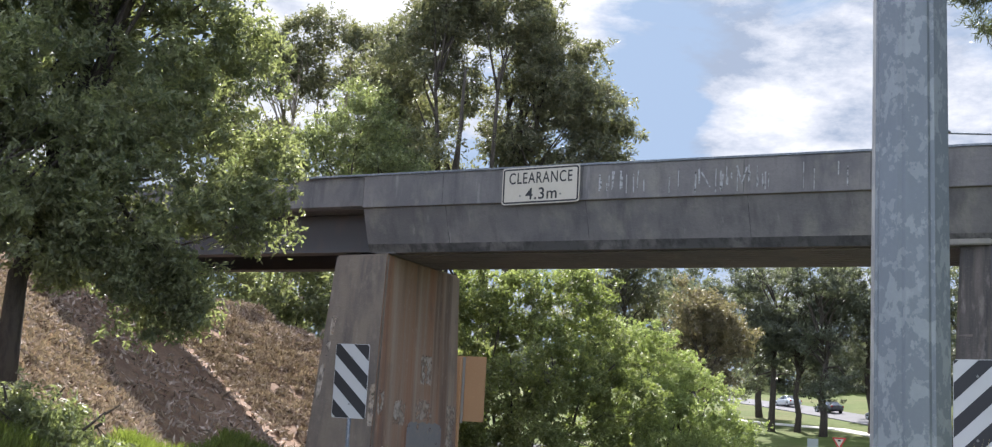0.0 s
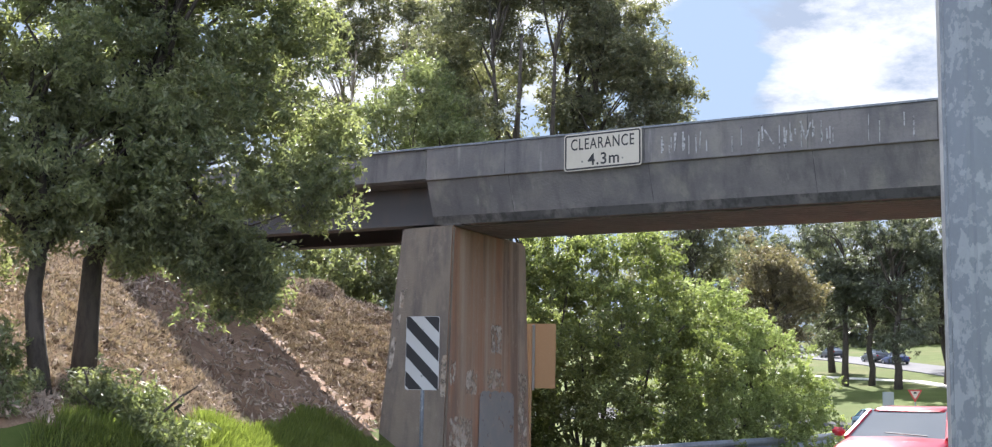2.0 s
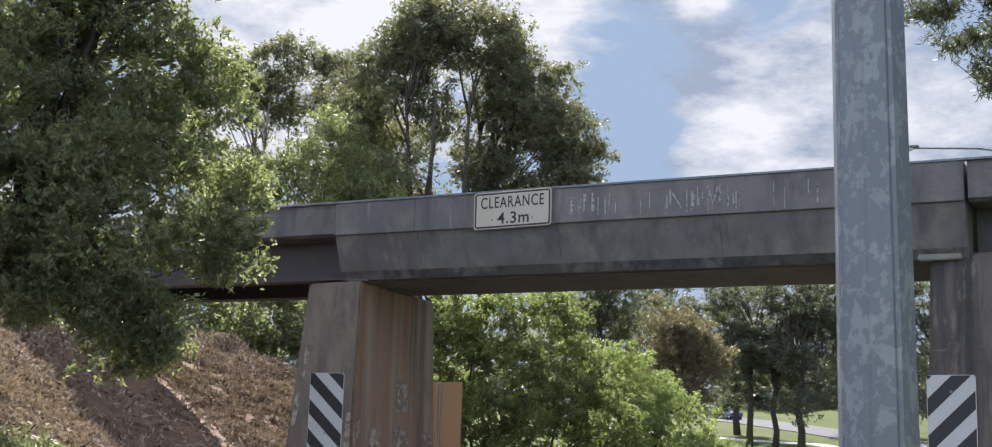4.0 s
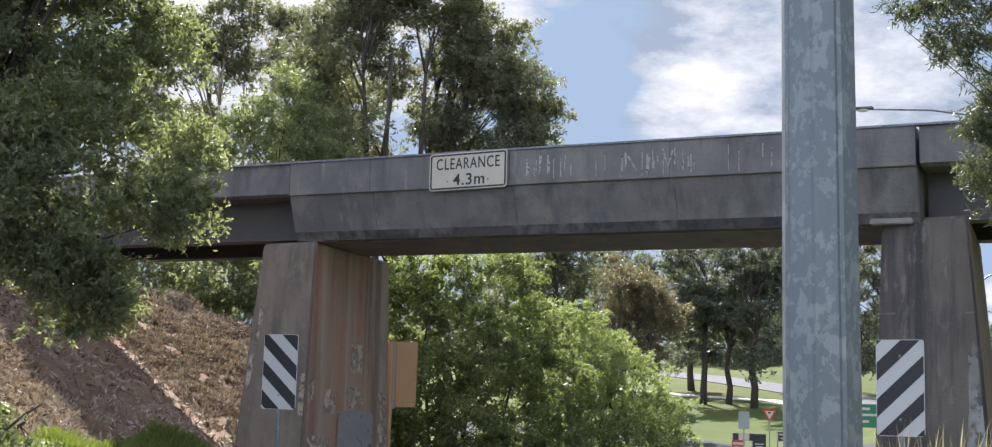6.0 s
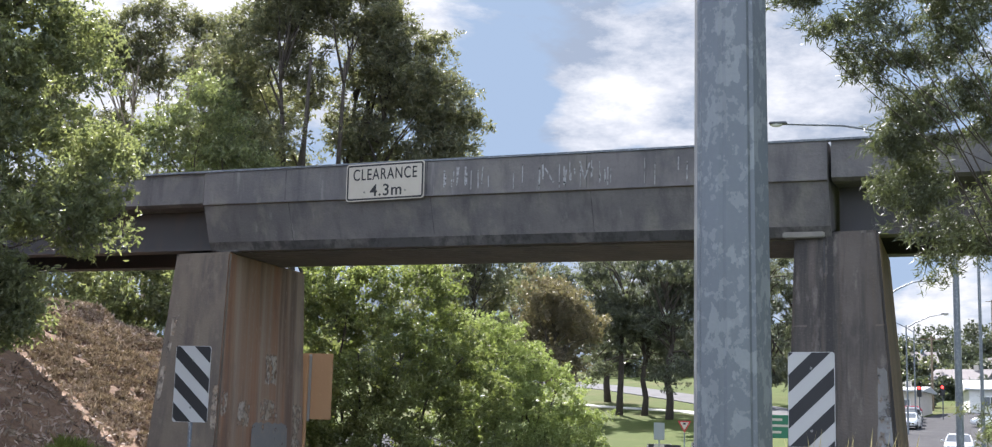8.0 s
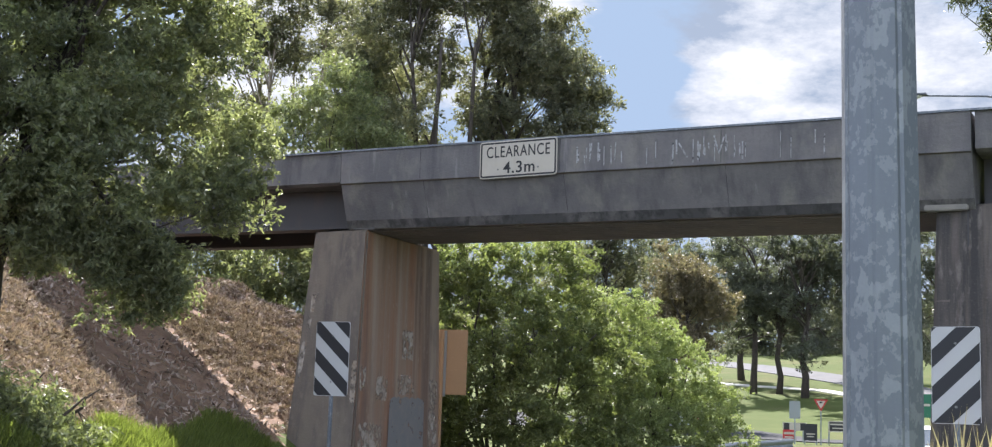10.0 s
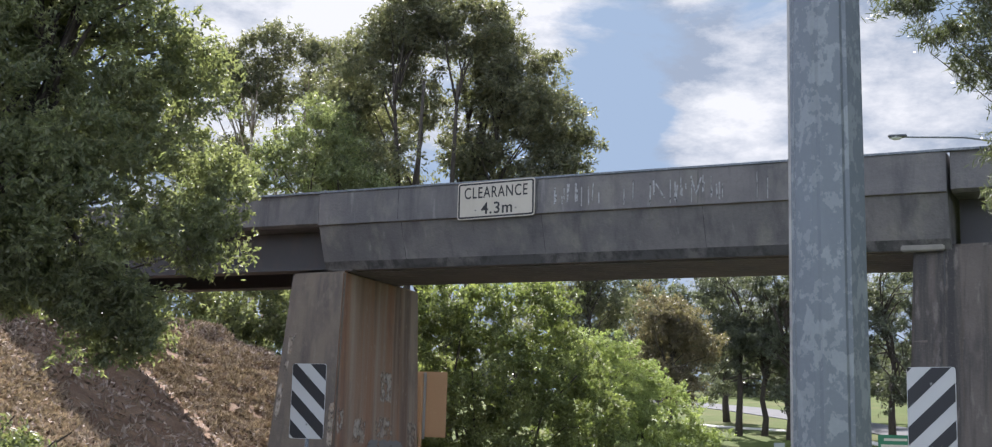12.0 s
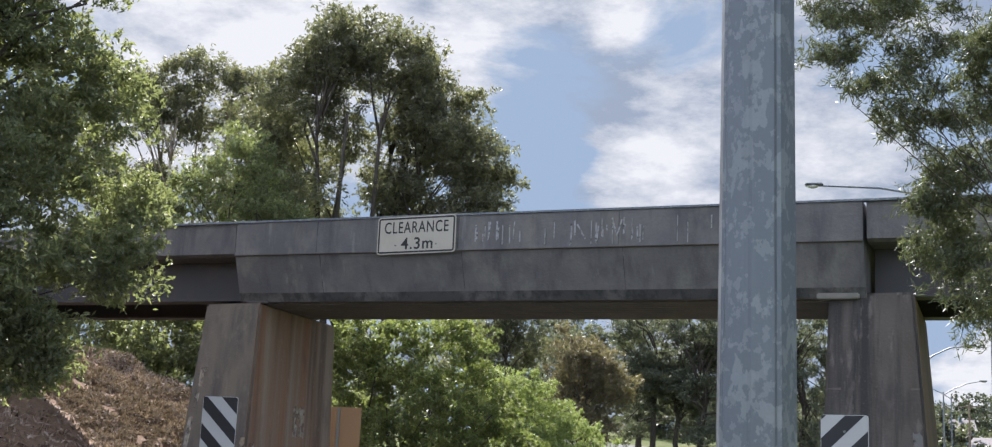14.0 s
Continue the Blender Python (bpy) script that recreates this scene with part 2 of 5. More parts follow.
def thing(name, m, label, category, group="", kind=""):
    ob = new(name)
    ob.empty_display_size = 0.2
    ob.matrix_basis = m
    return tagged(ob, label, category, group, kind)


def box(bm, x0, x1, y0, y1, z0, z1, bevel=0.0):
    r = bmesh.ops.create_cube(bm, size=1.0, matrix=Matrix.Translation(((x0 + x1) / 2, (y0 + y1) / 2, (z0 + z1) / 2)) @ Matrix.Diagonal((x1 - x0, y1 - y0, z1 - z0, 1)))
    if bevel:
        edges = list({e for v in r["verts"] for e in v.link_edges})
        bmesh.ops.bevel(bm, geom=edges, offset=bevel, segments=2, affect="EDGES")
    return r["verts"]


def boxed(*a, bevel=0.0):
    bm = bmesh.new()
    box(bm, *a, bevel=bevel)
    return bm


def tube(bm, points, radii, sides=8, cap=True):
    """A tube through points with a radius at each."""
    rings = []
    up = Vector((0, 0, 1))
    pts = [Vector(p) for p in points]
    for i, p in enumerate(pts):
        d = (pts[min(i + 1, len(pts) - 1)] - pts[max(i - 1, 0)]).normalized()
        a = d.cross(up if abs(d.z) < 0.95 else Vector((1, 0, 0))).normalized()
        b = d.cross(a)
        rings.append([bm.verts.new(p + (a * math.cos(t) + b * math.sin(t)) * radii[i]) for t in [2 * math.pi * k / sides for k in range(sides)]])
    for r, s in zip(rings, rings[1:]):
        for k in range(sides):
            bm.faces.new((r[k], r[(k + 1) % sides], s[(k + 1) % sides], s[k]))
    if cap:
        bm.faces.new(rings[0][::-1])
        bm.faces.new(rings[-1])


def piped(points, radii, sides=8):
    bm = bmesh.new()
    tube(bm, points, radii, sides)
    bmesh.ops.recalc_face_normals(bm, faces=bm.faces)
    return bm


def prism(bm, outline, x0, x1):
    """A solid with an outline in (y, z) from x0 to x1."""
    a = [bm.verts.new((x0, y, z)) for y, z in outline]
    b = [bm.verts.new((x1, y, z)) for y, z in outline]
    k = len(outline)
    for i in range(k):
        bm.faces.new((a[i], a[(i + 1) % k], b[(i + 1) % k], b[i]))
    bm.faces.new(a[::-1])
    bm.faces.new(b)
    bmesh.ops.recalc_face_normals(bm, faces=bm.faces)


# ---------------------------------------------------------------- ground
def smooth_step(a, b, v):
    v = min(1.0, max(0.0, (v - a) / (b - a)))
    return v * v * (3 - 2 * v)


def ground_height(x, y):
    side = smooth_step(-13.0, -5.0, x + 0.1 * (y - 70.0))
    left = min(0.10 * max(0.0, y - 77.0), 13.0 + 0.02 * max(0.0, y - 207.0))
    right = 0.06 * max(0.0, min(y, 130.0) - 57.0) + 0.066 * max(0.0, min(y, 420.0) - 130.0)
    rise = left * (1 - side) + min(right, 38.0) * side
    # the cutting's bank: a plane that rises away from the road, then climbs to the fill under the approach span
    toe = -1.3 - 1.2 * smooth_step(-3.5, 0.0, y) - 2.4 * smooth_step(2.2, 4.6, y)
    bank = -1.098 - 0.528 * x - 0.131 * y
    turn = 0.49 + 0.384 * max(0.0, -4.11 - x)
    bank += 0.22 * max(0.0, y - turn) - 0.8 * max(0.0, y - 6.3)
    bank = min(bank, (toe - x) * 1.7, 5.4 - 1.25 * smooth_step(-3.0, -0.5, y))
    bank = max(0.0, bank) * smooth_step(-19.0, -12.0, y)
    z = max(rise, bank)
    if bank > 0.05:
        z += 0.13 * noise.noise((x * 0.9, y * 0.9, 0.0)) + 0.08 * noise.noise((x * 2.6, y * 2.6, 4.0))
    return z


def axis(fine, step, middle, middle_step, end):
    """Grid lines: fine inside fine, coarser inside middle, ever wider out to end."""
    v = list(np.arange(fine[0], fine[1] + 1e-6, step))
    for sign, near, far in ((1, fine[1], middle[1]), (-1, fine[0], middle[0])):
        side, a, s = [], near, step
        while abs(a) < end:
            s = min(s * 1.3, middle_step) if sign * a < sign * far else s * 1.4
            a += sign * s
            side.append(a)
        v = v + side if sign > 0 else side[::-1] + v
    return v


def make_ground():
    xs, ys = axis((-16.0, 14.0), 0.3, (-75.0, 40.0), 1.5, 1500.0), axis((-14.0, 14.0), 0.3, (-40.0, 190.0), 1.5, 1500.0)
    verts = [(x, y, ground_height(x, y)) for y in ys for x in xs]
    w = len(xs)
    faces = [(j * w + i, j * w + i + 1, (j + 1) * w + i + 1, (j + 1) * w + i) for j in range(len(ys) - 1) for i in range(w - 1)]
    me = bpy.data.meshes.new("ground")
    me.from_pydata(verts, [], faces)
    me.materials.append(GRASS_GROUND)
    me.materials.append(EARTH)
    idx = []
    for f in faces:
        x = sum(verts[k][0] for k in f) / 4
        y = sum(verts[k][1] for k in f) / 4
        z = sum(verts[k][2] for k in f) / 4
        n = noise.noise((x * 0.7, y * 0.7, 9.0))
        idx.append(1 if (-25 < x < -1.8 and -12 < y < 14 and z > 0.95 + 0.35 * n) else 0)
    me.polygons.foreach_set("material_index", idx)
    me.polygons.foreach_set("use_smooth", [True] * len(faces))
    return tagged(new("ground", me), "mown grass ground rising to a bare earth bank", "ground", kind="structure")


make_ground()


# ---------------------------------------------------------------- road
PALE_ROAD = material("sun_bleached_asphalt", (0.125, 0.125, 0.13), 0.9, grain=[(0.5, (0.10, 0.10, 0.105), 0.45, 0.65, 0.7, 1.0), (40.0, (0.13, 0.13, 0.13), 0.5, 0.7, 0.5, 1.0)], bump=0.2, spec=0.1)
PATH = material("pale_concrete_path", (0.52, 0.50, 0.46), 0.9, grain=[(2.0, (0.42, 0.40, 0.36), 0.45, 0.65, 0.7, 1.0)], bump=0.2)
GRAVEL = material("brown_mulch", (0.22, 0.15, 0.12), 0.95, grain=[(8.0, (0.14, 0.10, 0.08), 0.45, 0.65, 0.8, 1.0)], bump=0.5)
def ribbon(name, centre, half, lift, mat, label, category):
    """A strip of road along centre points, half wide, lying on the ground."""
    bm = bmesh.new()
    pts = []
    for a, b in zip(centre, centre[1:]):
        k = max(1, int((Vector(b) - Vector(a)).length / 1.5))
        pts += [Vector(a).lerp(Vector(b), i / k) for i in range(k)]
    pts.append(Vector(centre[-1]))
    rows = []
    for i, p in enumerate(pts):
        d = (pts[min(i + 1, len(pts) - 1)] - pts[max(i - 1, 0)]).normalized()
        s = Vector((d.y, -d.x))
        row = []
        for f in (-1, -0.5, 0, 0.5, 1):
            q = p + s * half * f
            row.append((q.x, q.y, ground_height(q.x, q.y) + lift))
        rows.append([bm.verts.new(r) for r in row])
    for r, s in zip(rows, rows[1:]):
        for k in range(4):
            bm.faces.new((r[k], r[k + 1], s[k + 1], s[k]))
    ex = bmesh.ops.extrude_face_region(bm, geom=bm.faces[:])
    bmesh.ops.translate(bm, verts=[v for v in ex["geom"] if isinstance(v, bmesh.types.BMVert)], vec=(0, 0, -0.3))
    bmesh.ops.recalc_face_normals(bm, faces=bm.faces)
    return tagged(mesh_object(name, bm, mat), label, category, kind="structure")


MAIN_ROAD = [(6.5, -160), (4.6, -20), (2.6, 0), (2.2, 15), (2.4, 35), (3.4, 55), (3.0, 72), (0.5, 95), (-1.0, 118), (1.0, 140), (14.0, 160)]
ribbon("road", MAIN_ROAD, 3.9, 0.06, ASPHALT, "grey asphalt road passing under the bridge", "road")
ribbon("park_road", [(-110, 216), (-45.6, 157.9), (-30, 139), (-14, 118), (-4, 108)], 3.2, 0.09, PALE_ROAD, "pale asphalt road climbing through the park", "road")
ribbon("side_road", [(-60, 88), (-26, 79), (-14, 71), (-6, 64), (2, 60), (20, 64), (120, 78)], 4.2, 0.066, ASPHALT, "asphalt road and roundabout at the foot of the park", "road")
ribbon("footpath", [(-60, 141), (-38, 126), (-27, 121), (-14, 105), (-8, 92)], 0.8, 0.08, PATH, "pale concrete footpath across the lawn", "footpath")
ribbon("median", [(-1.2, 74), (-3.0, 88), (-4.6, 104)], 1.1, 0.15, GRAVEL, "brown mulched median strip with a kerb", "median")

# ---------------------------------------------------------------- bridge
GRADE = -0.0085
BRIDGE_END_L, BRIDGE_END_R = -2.75, 7.55


PALE = material("pale_mortar", (0.20, 0.185, 0.165), 0.9, grain=[(6.0, (0.25, 0.23, 0.2), 0.45, 0.65, 0.7, 1.0)])
SCRAWL = material("worn_white_paint", (0.34, 0.34, 0.345), 0.8, grain=[(14.0, (0.26, 0.255, 0.25), 0.42, 0.55, 1.0, 1.0)])
PATCH_GREY = material("grey_cover_paint", (0.17, 0.165, 0.165), 0.8, grain=[(3.0, (0.21, 0.19, 0.18), 0.45, 0.65, 0.7, 1.0), (16.0, (0.26, 0.20, 0.15), 0.60, 0.66, 0.7, 1.0)])
PATCH_COOL = material("cool_grey_cover_paint", (0.24, 0.24, 0.245), 0.8, grain=[(2.5, (0.15, 0.14, 0.13), 0.45, 0.6, 0.8, 0.5), (14.0, (0.16, 0.12, 0.09), 0.55, 0.63, 0.8, 0.6)])
PATCH_PALE = material("pale_cover_paint", (0.38, 0.33, 0.28), 0.8, grain=[(4.0, (0.28, 0.22, 0.17), 0.45, 0.60, 0.9, 0.5), (16.0, (0.24, 0.17, 0.11), 0.56, 0.62, 0.8, 1.0)])


def worn(mat, scale, lo, hi):
    """Lets the surface below show through where the paint has flaked."""
    nt = mat.node_tree
    coord = nt.nodes.new("ShaderNodeTexCoord")
    nz = nt.nodes.new("ShaderNodeTexNoise")
    nz.inputs["Scale"].default_value = scale
    nz.inputs["Detail"].default_value = 6
    nt.links.new(coord.outputs["Object"], nz.inputs["Vector"])
    rm = nt.nodes.new("ShaderNodeMapRange")
    rm.inputs[1].default_value, rm.inputs[2].default_value = lo, hi
    nt.links.new(nz.outputs["Fac"], rm.inputs[0])
    nt.links.new(rm.outputs[0], nt.nodes["Principled BSDF"].inputs["Alpha"])


for _m, _s, _lo, _hi in ((PATCH_GREY, 6.0, 0.30, 0.38), (PATCH_COOL, 5.0, 0.30, 0.46), (PATCH_PALE, 7.0, 0.36, 0.60), (SCRAWL, 22.0, 0.28, 0.48)):
    worn(_m, _s, _lo, _hi)


def make_bridge():
    top = thing("rail_bridge", pose(0, 0, 0), "old concrete and steel rail bridge over the road", "bridge", kind="structure")
    depth = 3.3
    girder = bmesh.new()
    # main span: parapet, then the sloping girder side, then the soffit
    outline = [(0.0, 5.71), (0.0, 5.165), (0.03, 5.15), (0.23, 4.56), (0.31, 4.42), (0.7, 4.41), (2.3, 4.41), (2.62, 4.46), (depth - 0.35, 4.60), (depth, 5.16), (depth, 5.71)]
    prism(girder, outline, BRIDGE_END_L, BRIDGE_END_R)
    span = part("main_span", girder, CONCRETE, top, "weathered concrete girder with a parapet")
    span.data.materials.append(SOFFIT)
    span.data.materials.append(DARK_CONCRETE)
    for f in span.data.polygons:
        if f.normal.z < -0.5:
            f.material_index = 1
        # the lowest strip of the girder's side is darker
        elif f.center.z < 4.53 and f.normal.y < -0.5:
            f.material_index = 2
    # boarded soffit: shallow ribs left by the formwork
    for k in range(9):
        y = 0.52 + k * 0.205
        part("board_mark", boxed(BRIDGE_END_L + 0.05, BRIDGE_END_R - 0.05, y - 0.09, y + 0.09, 4.394, 4.412), SOFFIT, span)
    # joints left by the formwork in the parapet and the girder's side
    for x in (-1.15, 1.42, 4.05, 5.9):
        bm = bmesh.new()
        prism(bm, [(-0.004, 5.70), (-0.004, 5.19), (0.004, 5.19), (0.004, 5.70)], x - 0.006, x + 0.006)
        prism(bm, [(0.026, 5.145), (0.226, 4.56), (0.236, 4.56), (0.036, 5.145)], x + 0.05, x + 0.062)
        part("joint", bm, DARK_CONCRETE, span)
    # bearing strips over the piers and a drip ledge under the parapet
    part("drip_ledge", boxed(BRIDGE_END_L, BRIDGE_END_R, -0.018, 0.03, 5.160, 5.185, bevel=0.006), CONCRETE, span)
    part("bearing_pad", boxed(6.88, 7.46, 0.25, 0.7, 4.405, 4.49, bevel=0.015), PALE, span, "pale mortar bearing pad")
    part("bearing_pad", boxed(-2.66, -2.2, 0.30, 0.8, 4.405, 4.5, bevel=0.015), CONCRETE, span)
    # faint white scribbles and runs of lime on the parapet, too worn to read
    rr = random.Random(5)
    strokes = [(1.55 + rr.random() * 2.9, rr.uniform(0.06, 0.30), rr.choice((0.0, 0.05, -0.04)), rr.uniform(0.006, 0.014)) for _ in range(17)]
    strokes += [(x, 0.26, a, 0.011) for x, a in ((3.30, 0.05), (3.46, -0.55), (3.72, 0.1), (3.98, -0.3), (4.06, 0.3), (4.38, 0.0), (1.72, 0.0), (1.95, 0.1))]
    strokes += [(rr.uniform(1.4, 7.3), rr.uniform(0.10, 0.40), 0.0, rr.uniform(0.004, 0.009)) for _ in range(14)]
    for k, (x, h, a, w) in enumerate(strokes):
        z = min(5.60 - h / 2, 5.40 + rr.uniform(-0.08, 0.12))
        bm = boxed(-w, w, -0.0045 - 0.0003 * k, -0.0025, -h / 2, h / 2)
        bmesh.ops.rotate(bm, verts=bm.verts, cent=(0, 0, 0), matrix=Matrix.Rotation(a, 3, "Y"))
        bmesh.ops.translate(bm, verts=bm.verts, vec=(x, 0, z))
        part("paint_scrawl", bm, SCRAWL, span)
    for x0, x1, name in ((-26.0, BRIDGE_END_L - 0.03, "approach_span"), (BRIDGE_END_R + 0.05, 32.0, "approach_span")):
        bm = bmesh.new()
        prism(bm, [(0.03, 5.71), (0.03, 5.20), (0.12, 5.16), (0.5, 5.16), (depth - 0.5, 5.16), (depth - 0.03, 5.2), (depth - 0.03, 5.71)], x0, x1)
        deck = part(name, bm, CONCRETE, top, "concrete deck edge over a dark steel girder")
        bm = bmesh.new()
        for y in (0.62, depth - 0.62):
            box(bm, x0 + 0.02, x1 - 0.02, y - 0.02, y + 0.02, 4.5, 5.155)
            box(bm, x0 + 0.02, x1 - 0.02, y - 0.17, y + 0.17, 4.46, 4.5)
        part("steel_girder", bm, STEEL_DARK, deck)
    cope = bmesh.new()
    box(cope, -26.0, 32.0, -0.02, 0.10, 5.715, 5.745)
    part("coping", cope, GALV, top, "thin pale metal capping strip")
    for v in [v for o in top.children_recursive for v in o.data.vertices]:
        v.co.z += GRADE * v.co.x
    return top


make_bridge()


PIER_FACES = {}


def make_pier(name, x0, x1, spread_l, spread_r, batter, mat, side_mat, label, skew=0.37):
    bm = bmesh.new()
    lo = [(x0 - spread_l, 0.30 - batter), (x1 + spread_r, 0.26 - batter), (x1 + spread_r - skew, 3.5), (x0 - spread_l - 0.3, 3.5)]
    hi = [(x0, 0.36), (x1, 0.26), (x1 - skew, 3.26), (x0 - 0.3, 3.3)]
    a = [bm.verts.new((x, y, -0.3)) for x, y in lo]
    b = [bm.verts.new((x, y, 4.43)) for x, y in hi]
    for i in range(4):
        bm.faces.new((a[i], a[(i + 1) % 4], b[(i + 1) % 4], b[i]))
    bm.faces.new(b)
    bmesh.ops.recalc_face_normals(bm, faces=bm.faces)
    bmesh.ops.bevel(bm, geom=bm.edges[:], offset=0.04, segments=2, affect="EDGES")
    ob = tagged(mesh_object(name, bm, mat), label, "pier", kind="structure")
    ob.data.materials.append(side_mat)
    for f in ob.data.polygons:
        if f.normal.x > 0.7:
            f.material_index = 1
    PIER_FACES[ob.name] = (lo, hi)
    return ob


def face_point(pier, side, u, z, lift):
    """A point on the pier's side (0: the front, 1: the face towards +x), u across and z up, lifted off it."""
    lo, hi = PIER_FACES[pier.name]

    def at(u, z):
        f = (z + 0.3) / 4.73
        p = [Vector((*lo[k % 4], -0.3)).lerp(Vector((*hi[k % 4], 4.43)), f) for k in (side, side + 1)]
        return p[0].lerp(p[1], u)

    n = (at(u + 0.1, z) - at(u, z)).cross(at(u, z + 0.1) - at(u, z)).normalized()
    return at(u, z) + n * lift


def patch(pier, side, u0, u1, z0, z1, mat, seed, lift=0.004, ragged=0.03, name="paint_patch"):
    """A thin brushed-on layer with ragged edges on a face of the pier."""
    rr = random.Random(seed)
    bm = bmesh.new()
    low, high = [], []
    n = 16
    lean = rr.uniform(-0.5, 0.5) * ragged
    for i in range(n + 1):
        u = u0 + (u1 - u0) * i / n
        end = ragged * (1.6 if i in (0, n) else 0.0)
        low.append(bm.verts.new(face_point(pier, side, u, z0 + end + rr.uniform(-1, 1) * ragged, lift)))
        high.append(bm.verts.new(face_point(pier, side, u + lean, z1 - end + rr.uniform(-1, 1) * ragged, lift)))
    for i in range(n):
        bm.faces.new((low[i], low[i + 1], high[i + 1], high[i]))
    return part(name, bm, mat, pier)


left_pier = make_pier("bridge_pier", -3.51, -2.32, 0.3, 0.05, 0.25, PIER, PIER_RUST, "tapered concrete bridge pier with rust stains")
right_pier = make_pier("bridge_pier", 7.03, 8.18, 0.15, 0.35, 0.15, PIER_DARK, PIER_SIDE, "dark tapered concrete bridge pier", 0.20)
for i, (side, u0, u1, z0, z1, mat) in enumerate([(1, 0.36, 0.78, 0.2, 1.60, PATCH_GREY), (1, 0.05, 0.30, 0.2, 1.15, PATCH_PALE), (1, 0.84, 0.95, 0.4, 1.95, PATCH_PALE), (1, 0.46, 0.66, 1.66, 2.00, PATCH_PALE), (1, 0.50, 0.64, 2.3, 2.8, PATCH_PALE),
                                                  (1, 0.02, 0.08, 1.7, 2.1, PATCH_PALE), (1, 0.20, 0.33, 1.55, 1.95, PATCH_PALE), (0, 0.12, 0.34, 3.02, 3.36, PATCH_PALE), (0, 0.10, 0.22, 2.66, 2.92, PATCH_PALE), (0, 0.90, 0.98, 1.5, 2.2, PATCH_PALE), (0, 0.05, 0.13, 1.9, 2.5, PATCH_PALE)]):
    patch(left_pier, side, u0, u1, z0, z1, mat, i)
# right pier: a cold joint, a vertical joint and a grey painted-out panel
patch(right_pier, 0, 0.02, 0.98, 3.10, 3.13, SOFFIT, 30, 0.004, 0.006, "cold_joint")
patch(right_pier, 0, 0.355, 0.372, 0.0, 4.36, STEEL_DARK, 31, 0.004, 0.004, "cold_joint")
patch(right_pier, 0, 0.58, 0.97, 0.1, 2.55, PATCH_COOL, 21)


# ---------------------------------------------------------------- trees
def leaf_mesh(name, centres, normals_seed, length, width, mat, along=None, tints=None):
    """One mesh of small leaves at the given centres; along: the way each leaf's twig runs."""
    rng = np.random.default_rng(normals_seed)
    n = len(centres)
    d = rng.normal(size=(n, 3)) * 0.55
    if along is not None:
        d += along * 0.8
        d[:, 2] -= 0.25
    d /= np.linalg.norm(d, axis=1)[:, None] + 1e-9
    face = rng.normal(size=(n, 3)) * 0.6
    face[:, 2] += 0.55
    face -= d * np.sum(d * face, axis=1)[:, None]
    face /= np.linalg.norm(face, axis=1)[:, None] + 1e-9
    s = np.cross(d, face)
    ln = (length * rng.uniform(0.6, 1.3, n))[:, None]
    wd = (width * rng.uniform(0.7, 1.2, n))[:, None]
    v = np.stack([centres - d * ln / 2, centres + s * wd / 2 - d * ln * 0.05, centres + d * ln / 2, centres - s * wd / 2 - d * ln * 0.05], axis=1).reshape(-1, 3)
    me = bpy.data.meshes.new(name)
    me.vertices.add(4 * n)
    me.vertices.foreach_set("co", v.astype(np.float32).ravel())
    me.loops.add(4 * n)
    me.loops.foreach_set("vertex_index", np.arange(4 * n, dtype=np.int32))
    me.polygons.add(n)
    me.polygons.foreach_set("loop_start", np.arange(0, 4 * n, 4, dtype=np.int32))
    tint = me.attributes.new("tint", "FLOAT", "FACE")
    base = 0.45 if tints is None else tints
    tint.data.foreach_set("value", np.clip(base + rng.normal(0.0, 0.16, n), 0, 1).astype(np.float32))
    me.update()
    me.materials.append(mat)
    return me


